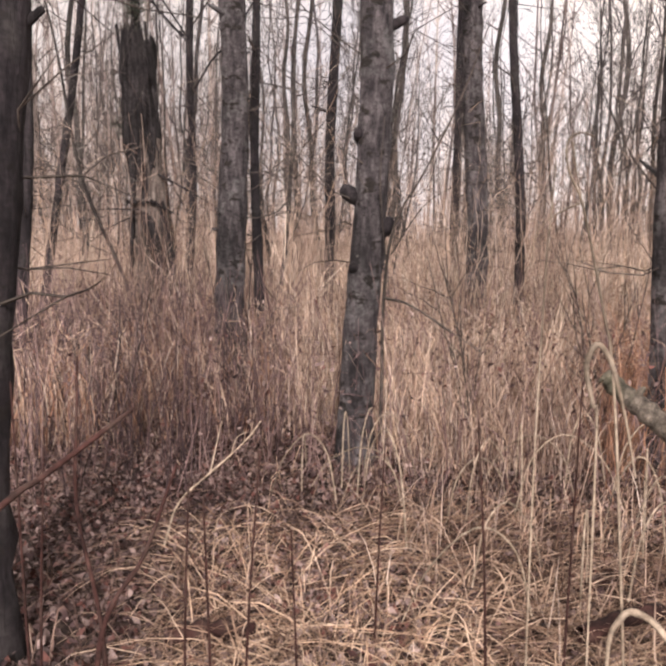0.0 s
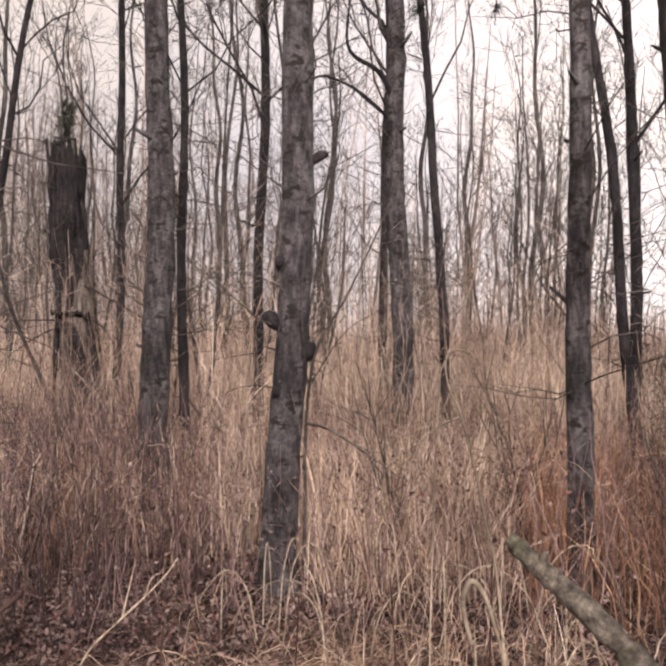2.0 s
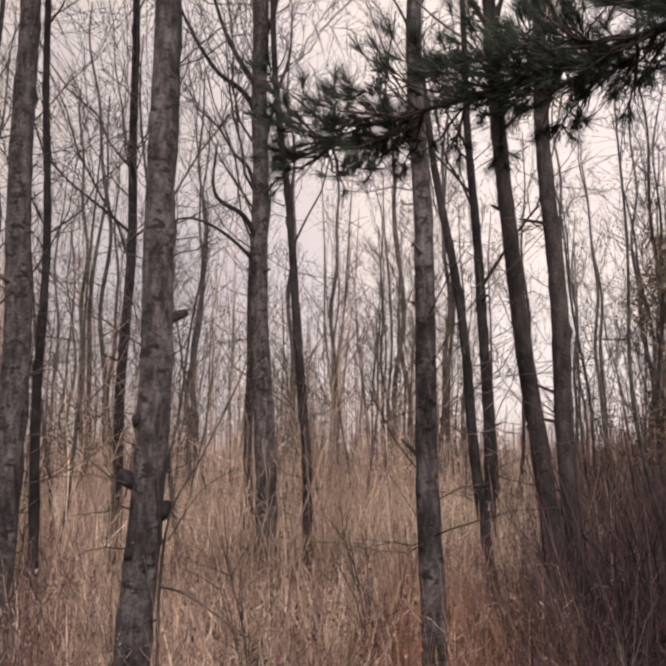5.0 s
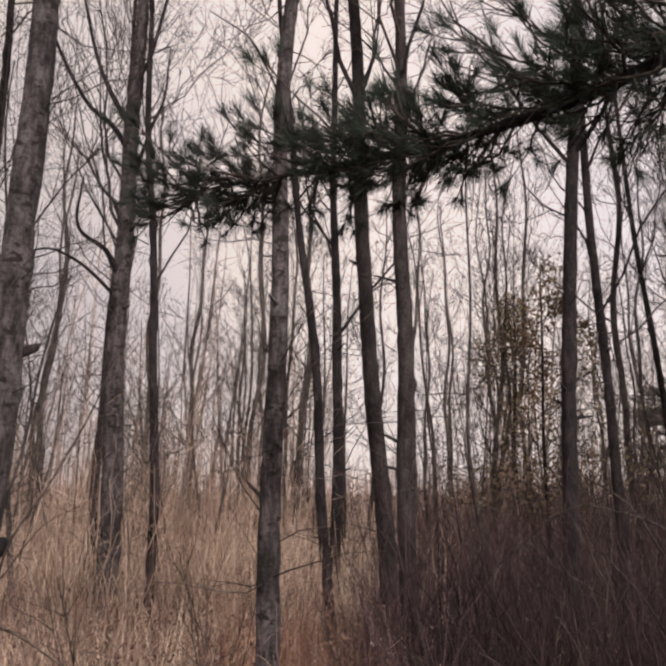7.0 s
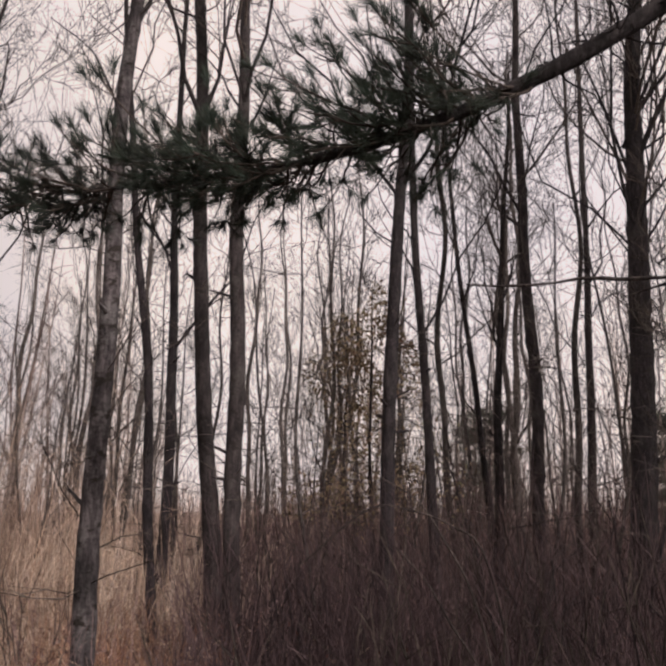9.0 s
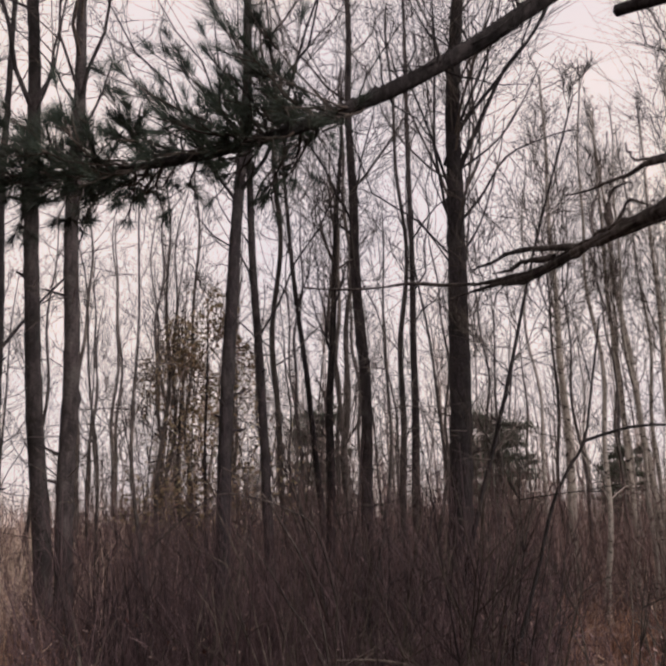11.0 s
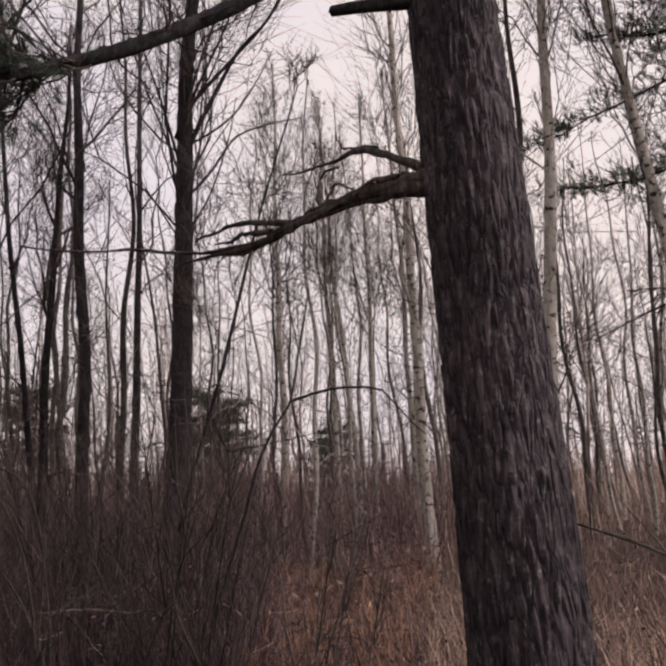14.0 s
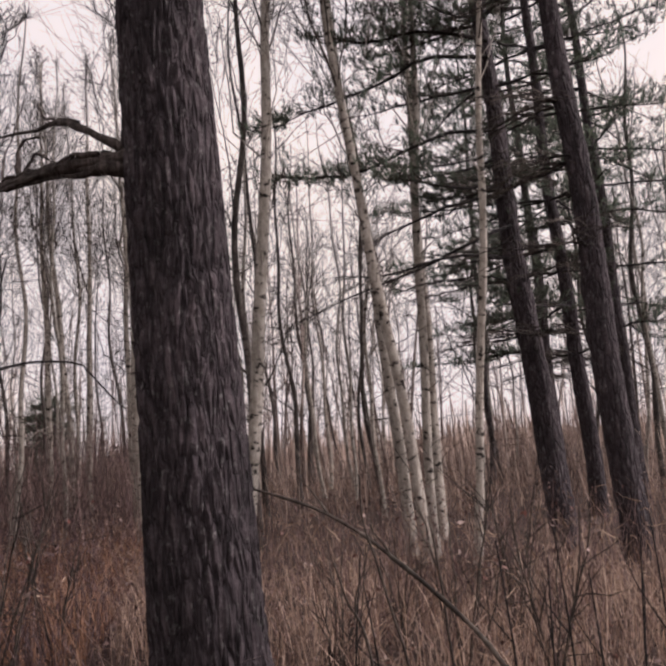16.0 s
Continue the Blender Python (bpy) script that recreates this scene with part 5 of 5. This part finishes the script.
stick("bent_reed", [(0.34, 0.99, 0.0), (0.34, 0.99, 0.6), (0.34, 0.99, 1.13), (0.33, 0.98, 1.19), (0.32, 0.98, 1.24), (0.33, 0.97, 1.27), (0.35, 0.97, 1.24), (0.37, 0.97, 1.17), (0.385, 0.97, 1.1)], 0.004, 0.003, reed_skin, "pale dry reed bent over in a loop", "reed", 6, 50, girth=(0.001, 0.001, 0.0016, 0.0026, 0.0036, 0.004, 0.003, 0.002, 0.001))
stick("bent_reed", [(0.42, 1.13, 0.0), (0.42, 1.13, 0.6), (0.42, 1.13, 0.78), (0.43, 1.12, 0.83), (0.45, 1.11, 0.85), (0.49, 1.09, 0.82), (0.55, 1.06, 0.7)], 0.0045, 0.003, reed_skin, "pale dry reed bent over near the ground", "reed", 6, 40, girth=(0.001, 0.0015, 0.003, 0.005, 0.006, 0.005, 0.002))
stick("tall_reed", [(0.5, 1.14, 0.0), (0.45, 1.155, 0.8), (0.422, 1.164, 1.185), (0.403, 1.171, 1.297), (0.388, 1.176, 1.372), (0.368, 1.182, 1.456), (0.351, 1.187, 1.496), (0.345, 1.189, 1.53), (0.351, 1.187, 1.549), (0.366, 1.182, 1.555), (0.381, 1.178, 1.549)], 0.0024, 0.0014, reed_skin, "tall pale reed bent over in a loop above the grass", "reed", 6, 60, 0.06,
      [([(0.353, 1.186, 1.542), (0.36, 1.184, 1.496), (0.371, 1.181, 1.446)], 0.0016), ([(0.369, 1.182, 1.454), (0.341, 1.19, 1.44), (0.318, 1.196, 1.423), (0.305, 1.199, 1.4), (0.303, 1.199, 1.368)], 0.0017)])
stick("tall_reed", [(0.35, 1.34, 0.0), (0.352, 1.34, 0.9), (0.361, 1.339, 1.336), (0.366, 1.338, 1.429), (0.371, 1.337, 1.528)], 0.002, 0.0012, reed_skin, "tall straight pale reed standing in the grass", "reed", 6, 30)
stick("bramble_stem", [(-0.95, 1.3, 0.6), (-0.68, 1.56, 0.85), (-0.62, 1.64, 0.89), (-0.48, 1.84, 0.99)], 0.008, 0.006, red_bark, "reddish bare bramble stem slanting over leaves", "bramble")
stick("bramble_stem", [(-0.54, 1.82, 0.0), (-0.56, 1.82, 0.45), (-0.62, 1.85, 0.74), (-0.63, 1.9, 0.96), (-0.64, 1.95, 1.1)], 0.007, 0.003, red_bark, "reddish bare upright bramble stem", "bramble")
stick("bramble_stem", [(-0.6, 1.8, 0.0), (-0.56, 1.82, 0.44), (-0.47, 1.89, 0.61), (-0.4, 1.96, 0.82)], 0.009, 0.004, red_bark, "reddish bare slanting bramble stem", "bramble")
for bx, by, top, dx in ((-0.4, 2.0, 0.75, 0.02), (-0.33, 2.05, 0.7, -0.02), (-0.25, 2.1, 0.8, 0.05), (-0.75, 1.9, 0.9, 0.03), (-0.85, 2.1, 1.0, -0.03), (0.48, 2.3, 0.85, -0.04), (0.75, 2.4, 0.95, 0.03), (0.15, 2.6, 0.7, 0.03), (-0.1, 2.2, 0.55, -0.02)):
    stick("bramble_stem", [(bx, by, 0.0), (bx + dx * 0.4, by, top * 0.5), (bx + dx, by + 0.02, top)], 0.005, 0.0025, red_bark, "thin reddish bare upright stem", "bramble")
stick("pale_twig", [(-0.76, 3.43, 0.01), (-0.71, 3.51, 0.18), (-0.6, 3.65, 0.27), (-0.51, 3.77, 0.33), (-0.42, 3.9, 0.4), (-0.37, 3.98, 0.46)], 0.006, 0.003, reed_skin, "pale barkless forked twig lying on grass", "twig", rough=0.14, extra=[([(-0.585, 3.67, 0.28), (-0.56, 3.7, 0.4), (-0.535, 3.73, 0.52)], 0.004), ([(-0.5, 3.78, 0.335), (-0.47, 3.8, 0.42), (-0.42, 3.84, 0.44)], 0.003)])
stick("sapling", [(0.3, 4.9, 0.0), (0.31, 4.89, 0.5), (0.31, 4.79, 1.04), (0.37, 4.79, 1.48), (0.56, 4.87, 1.81), (0.79, 4.94, 2.28), (0.95, 5.0, 2.7)], 0.014, 0.004, twig_bark, "slim dark sapling leaning beside the aspen", "sapling",
      extra=[([(0.31, 4.79, 1.04), (0.45, 4.68, 1.01), (0.63, 4.56, 0.9), (0.84, 4.42, 0.76)], 0.01), ([(0.35, 4.79, 1.3), (0.55, 4.75, 1.6), (0.8, 4.7, 1.75)], 0.005), ([(0.33, 4.8, 1.2), (0.28, 4.75, 1.7), (0.3, 4.72, 2.1)], 0.005)])
stick("sapling", [(4.45, 1.96, 0.0), (4.55, 1.88, 0.69), (4.6, 1.79, 1.02), (4.65, 1.7, 1.33), (4.71, 1.6, 1.71), (4.76, 1.49, 1.94), (4.81, 1.39, 2.11), (4.84, 1.32, 2.46), (4.88, 1.24, 2.9)], 0.018, 0.007, dead_wood, "dark bare sapling with an arching side shoot", "sapling",
      extra=[([(4.81, 1.39, 2.11), (4.88, 1.23, 2.16), (4.95, 1.06, 2.19), (5.05, 0.81, 2.17), (5.07, 0.72, 2.08), (5.12, 0.58, 1.9), (5.14, 0.51, 1.83)], 0.012), ([(4.84, 1.32, 2.46), (4.83, 1.35, 2.68), (4.81, 1.39, 2.91)], 0.006)])
stick("fallen_branch", [(4.3, -0.2, 1.36), (4.1, -0.45, 1.28), (3.85, -0.85, 1.16), (3.66, -1.1, 1.04), (3.46, -1.28, 0.92), (3.25, -1.53, 0.71), (3.03, -1.71, 0.51), (2.6, -2.0, 0.0)], 0.006, 0.013, twig_bark, "long dark bare branch slanting down to the ground", "branch", rough=0.12,
      extra=[([(3.76, -0.97, 1.12), (3.82, -0.9, 1.22), (3.86, -0.84, 1.29), (3.91, -0.78, 1.37)], 0.006), ([(3.45, -1.29, 0.9), (3.49, -1.26, 0.96), (3.55, -1.21, 1.02)], 0.009)])
for pts, fork in (([(3.46, -1.16, 1.31), (3.46, -1.16, 1.1), (3.46, -1.21, 0.9), (3.46, -1.27, 0.64), (3.46, -1.32, 0.43), (3.43, -1.37, 0.0)], ()),
                  ([(3.56, -1.48, 1.08), (3.56, -1.5, 0.95), (3.55, -1.52, 0.7), (3.55, -1.54, 0.39), (3.52, -1.59, 0.0)], ()),
                  ([(3.26, -1.02, 0.93), (3.26, -1.07, 0.75), (3.26, -1.12, 0.66), (3.26, -1.16, 0.47), (3.23, -1.21, 0.0)], [(3.26, -1.16, 0.91), (3.26, -1.11, 0.79), (3.26, -1.1, 0.71)])):
    stick("sapling", pts[::-1], 0.008, 0.004, twig_bark, "thin dark bare sapling beside a fallen branch", "sapling", extra=[(fork[::-1], 0.006)] if fork else ())
for bx, by, top, dx, dy in ((3.5, -1.84, 0.95, -0.02, 0.05), (3.48, -2.0, 0.85, 0.02, -0.03), (3.44, -2.1, 1.0, 0.0, 0.04), (3.4, -2.22, 0.8, 0.03, 0.02), (3.36, -2.38, 0.95, -0.02, -0.05), (3.3, -2.5, 1.05, 0.0, 0.03), (3.6, -1.2, 0.75, 0.02, 0.06), (3.7, -1.05, 0.9, 0.0, -0.08)):
    stick("sapling", [(bx, by, 0.0), (bx + dx * 0.4, by + dy * 0.3, top * 0.5), (bx + dx, by + dy, top)], 0.007, 0.003, dead_wood, "thin dark upright sapling in dead grass", "sapling",
          extra=[([(bx + dx * 0.4, by + dy * 0.3, top * 0.5), (bx + dx + 0.05, by + dy * 2 + 0.05, top * 0.7), (bx + 0.08, by + dy * 3 + 0.08, top * 0.9)], 0.004)])


# ---- knots, scars and low limbs that mark single trees ----
near, branchy, straight, upswept = [o for o in scene.objects if o.name.startswith(("aspen_tree", "maple_tree")) and o.parent is None and any(abs(o.location.x - q) < 0.005 for q in (0.15, 1.673, 2.03, 8.064))]


def grown(tree, points, r0, r1, mat, name="limb", sides=7):
    o = np.array(tree.location)
    t = np.linspace(0, 1, 16)
    girth = r0 * np.sqrt(np.maximum(1.02 - t ** 3, 0.0)) if name == "knot" else r0 + (r1 - r0) * t
    part(name, Geo().tube(curve(np.array(points) - o, 16), girth, sides), mat, tree)


for pts, r0, r1 in (([(0.17, 4.95, 2.0), (0.16, 4.87, 2.03), (0.155, 4.84, 2.04)], 0.042, 0.03), ([(0.2, 4.95, 1.62), (0.12, 4.9, 1.66), (0.075, 4.89, 1.69), (0.05, 4.88, 1.71)], 0.052, 0.03), ([(0.2, 4.95, 1.42), (0.3, 4.91, 1.46), (0.34, 4.9, 1.49), (0.36, 4.9, 1.53)], 0.062, 0.03),
                    ([(0.22, 4.98, 2.62), (0.34, 4.96, 2.67), (0.42, 4.95, 2.71), (0.455, 4.95, 2.72)], 0.034, 0.014), ([(0.15, 4.95, 1.2), (0.13, 4.85, 1.22), (0.12, 4.83, 1.25)], 0.036, 0.02), ([(0.27, 5.0, 3.75), (0.33, 4.97, 3.8), (0.36, 4.96, 3.84)], 0.04, 0.03)):
    grown(near, pts, r0, r1, grey_bark, "knot", 11)
for qx, qy, qz, size in ((0.155, 4.84, 1.29, 0.02), (0.175, 4.84, 1.26, 0.016), (0.155, 4.845, 1.07, 0.022), (0.185, 4.845, 1.04, 0.018)):
    grown(near, [(qx, qy + 0.05, qz + 0.01), (qx, qy + 0.01, qz), (qx, qy, qz - 0.006)], size, size * 0.5, lichen_crust, "lichen_patch", 7)
for pts, r0 in (([(1.62, 9.17, 4.2), (1.53, 9.15, 4.37), (1.34, 9.0, 4.62), (1.05, 8.93, 4.76), (0.97, 8.94, 4.98), (1.0, 8.84, 5.4)], 0.04), ([(1.6, 9.17, 3.95), (1.53, 9.17, 4.08), (1.12, 9.12, 4.42), (0.73, 9.06, 4.56), (0.43, 8.97, 4.44)], 0.03),
                ([(1.6, 9.2, 6.1), (1.53, 9.25, 6.38), (1.28, 9.25, 6.77), (1.05, 9.3, 7.33), (0.78, 9.35, 8.4)], 0.05), ([(1.55, 9.2, 6.0), (1.33, 9.2, 6.3), (0.99, 9.2, 6.55), (0.59, 9.15, 7.19), (0.3, 9.05, 7.9)], 0.04), ([(1.6, 9.3, 5.5), (1.82, 9.3, 6.41), (1.97, 9.3, 6.9), (2.0, 9.3, 7.6)], 0.03)):
    grown(branchy, pts, r0, r0 * 0.3, grey_bark)
grown(straight, [(2.08, 4.86, 4.55), (1.95, 4.75, 4.75), (1.84, 4.74, 4.95), (1.73, 4.86, 5.23), (1.47, 5.04, 5.48)], 0.012, 0.004, grey_bark)
for pts, r0 in (([(8.21, 4.5, 5.2), (8.24, 4.42, 5.75), (8.29, 4.29, 6.2), (8.43, 4.02, 6.83), (8.6, 3.72, 7.49), (8.78, 3.37, 7.93), (8.91, 3.08, 8.53)], 0.045), ([(8.2, 4.45, 5.3), (8.3, 4.31, 5.45), (8.43, 4.09, 5.75), (8.59, 3.81, 6.22), (8.81, 3.38, 6.41), (8.96, 3.04, 6.47)], 0.024), ([(8.25, 4.42, 6.1), (8.55, 4.3, 6.31), (8.83, 3.99, 6.67), (8.99, 3.69, 7.16), (9.11, 3.45, 7.68)], 0.02),
                ([(8.22, 4.4, 6.5), (8.28, 3.95, 7.32), (8.4, 3.74, 7.9), (8.47, 3.62, 8.55)], 0.024), ([(8.23, 4.46, 5.8), (8.08, 4.65, 6.72), (7.96, 4.82, 7.39), (7.83, 5.0, 8.07)], 0.022),
                ([(8.21, 4.5, 4.8), (8.11, 4.79, 5.33), (8.0, 4.94, 5.66), (7.97, 4.99, 6.08)], 0.012), ([(8.2, 4.5, 4.7), (8.46, 4.4, 5.1), (8.57, 4.25, 5.41), (8.66, 4.09, 5.9), (8.74, 3.95, 6.46), (8.78, 3.89, 6.91)], 0.018)):
    grown(upswept, pts, r0, r0 * 0.3, grey_bark)
grown(upswept, [(8.2, 4.5, 6.2), (8.3, 4.3, 6.7), (8.5, 3.8, 7.3), (8.65, 3.24, 7.9), (8.8, 2.9, 8.6)], 0.035, 0.012, grey_bark)
for pts, r0 in (([(2.5, 2.9, 1.5), (2.74, 2.64, 1.79), (2.92, 2.48, 1.78), (3.06, 2.35, 1.71), (3.17, 2.23, 1.57), (3.25, 2.15, 1.0), (3.27, 2.13, 0.0)], 0.004), ([(2.8, 2.6, 1.95), (2.94, 2.47, 1.83), (3.03, 2.38, 1.64), (3.13, 2.28, 1.37), (3.2, 2.2, 0.9), (3.25, 2.2, 0.0)], 0.004),
                ([(2.85, 2.55, 1.6), (2.97, 2.44, 1.42), (3.05, 2.36, 1.23), (3.16, 2.25, 0.99), (3.25, 2.15, 0.6), (3.3, 2.1, 0.0)], 0.004), 
                ([(3.85, 1.3, 1.7), (3.79, 1.4, 1.4), (3.7, 1.54, 1.08), (3.62, 1.66, 0.87), (3.5, 1.8, 0.4), (3.4, 1.9, 0.0)], 0.005)):
    stick("arching_stem", pts[::-1], r0 * 1.8, r0, grey_wood, "dark bare stem arching over brown brush", "shrub stem")

stick("bare_twig", [(3.7, 1.3, 0.0), (3.7, 1.4, 0.4), (3.62, 1.66, 0.84), (3.51, 1.83, 0.88), (3.37, 2.0, 0.92), (3.23, 2.17, 0.92)], 0.009, 0.006, bare_wood, "pale barkless twig lying over brown brush", "twig", rough=0.14,
      extra=[([(3.51, 1.83, 0.88), (3.48, 1.9, 0.95), (3.44, 1.98, 1.03)], 0.004), ([(3.62, 1.66, 0.84), (3.64, 1.6, 0.9), (3.66, 1.52, 0.93)], 0.004)])
grown([o for o in scene.objects if o.parent is None and abs(o.location.x + 1.224) < 0.01][0], [(-1.1, 2.6, 2.02), (-1.0, 2.6, 2.06), (-0.92, 2.6, 2.12)], 0.03, 0.012, dead_wood, "branch_stub")
srng = np.random.default_rng(41)
for _ in range(22):
    bx, by = srng.uniform(-0.3, 1.6), srng.uniform(2.6, 4.6)
    a, rise, reach = srng.uniform(-0.5, 3.6), srng.uniform(0.15, 0.5), srng.uniform(0.2, 0.55)
    dx, dy = math.cos(a) * reach, math.sin(a) * reach
    stick("bent_stalk", [(bx, by, 0.0), (bx + dx * 0.15, by + dy * 0.15, rise * 0.7), (bx + dx * 0.45, by + dy * 0.45, rise), (bx + dx * 0.8, by + dy * 0.8, rise * 0.7), (bx + dx, by + dy, rise * srng.uniform(0.0, 0.3))],
          0.005, 0.0025, reed_skin, "pale dry stalk bent over the leaves", "stalk", 5, 18)


def shrub(x, y, height, seed, stems=6, mat=twig_bark, label="small bare dark shrub in brown grass"):
    """A few stems from one foot, forking upwards."""
    rng = np.random.default_rng(seed)
    thing = empty("shrub", x, y, float(ground_z(x, y)) - 0.02, label, "shrub", "bare shrubs")
    for _ in range(stems):
        a, l = rng.uniform(0, 6.283), height * rng.uniform(0.6, 1.1)
        d = np.array([math.cos(a) * 0.28, math.sin(a) * 0.28, 1.0])
        t = np.linspace(0, 1, 8)
        p = d * (t * l)[:, None] + np.cumsum(rng.normal(0, 0.014, (8, 3)), 0) * (t > 0)[:, None]
        g = Geo().tube(p, np.linspace(0.0075, 0.0025, 8), 5)
        for _ in range(6):
            j = rng.integers(2, 7)
            q = unit(d + rng.normal(0, 0.5, 3)) * l * rng.uniform(0.15, 0.4)
            g.tube(p[j] + q * np.linspace(0, 1, 4)[:, None] + rng.normal(0, 0.01, (4, 3)) * np.linspace(0, 1, 4)[:, None], np.linspace(0.004, 0.0015, 4), 4)
        part("stem", g, mat, thing)


for i, (az, dist, h) in enumerate(((108, 4.2, 1.0), (101, 4.6, 1.1), (96, 5.2, 1.0), (92, 4.4, 0.85), (104, 5.6, 1.3), (66, 4.6, 1.5), (60, 4.2, 1.6), (55, 4.5, 1.7), (50, 5.0, 1.8), (46, 4.4, 1.5), (41, 4.8, 1.6), (36, 5.0, 1.5), (70, 5.5, 1.2), (33, 4.2, 1.2), (57, 5.6, 2.0), (26, 6.2, 1.4), (-14, 6.3, 1.2), (-22, 6.6, 1.4), (-6, 7.2, 1.3), (9, 6.3, 1.3), (17, 6.8, 1.5))):
    shrub(dist * math.sin(math.radians(az)), dist * math.cos(math.radians(az)) - 0.8, h, 500 + i)
brng = np.random.default_rng(88)
for i in range(16):
    az, dist = math.radians(brng.uniform(31, 64)), brng.uniform(4.8, 8.5)
    shrub(dist * math.sin(az), dist * math.cos(az) - 0.6, brng.uniform(1.1, 2.2), 560 + i, 4, dead_wood, "tall dark bare shrub standing out of brown brush")
for (x, y, l, a) in ((-0.42, 2.62, 0.3, 0.2), (1.05, 2.7, 0.4, 0.5)):
    dx, dy = math.cos(a) * l / 2, math.sin(a) * l / 2
    stick("rotten_wood", [(x - dx, y - dy, 0.02), (x, y, 0.035), (x + dx, y + dy, 0.02)], 0.035, 0.03, red_bark, "red-brown rotten wood lying in leaves", "log", 9, 16, 0.15)
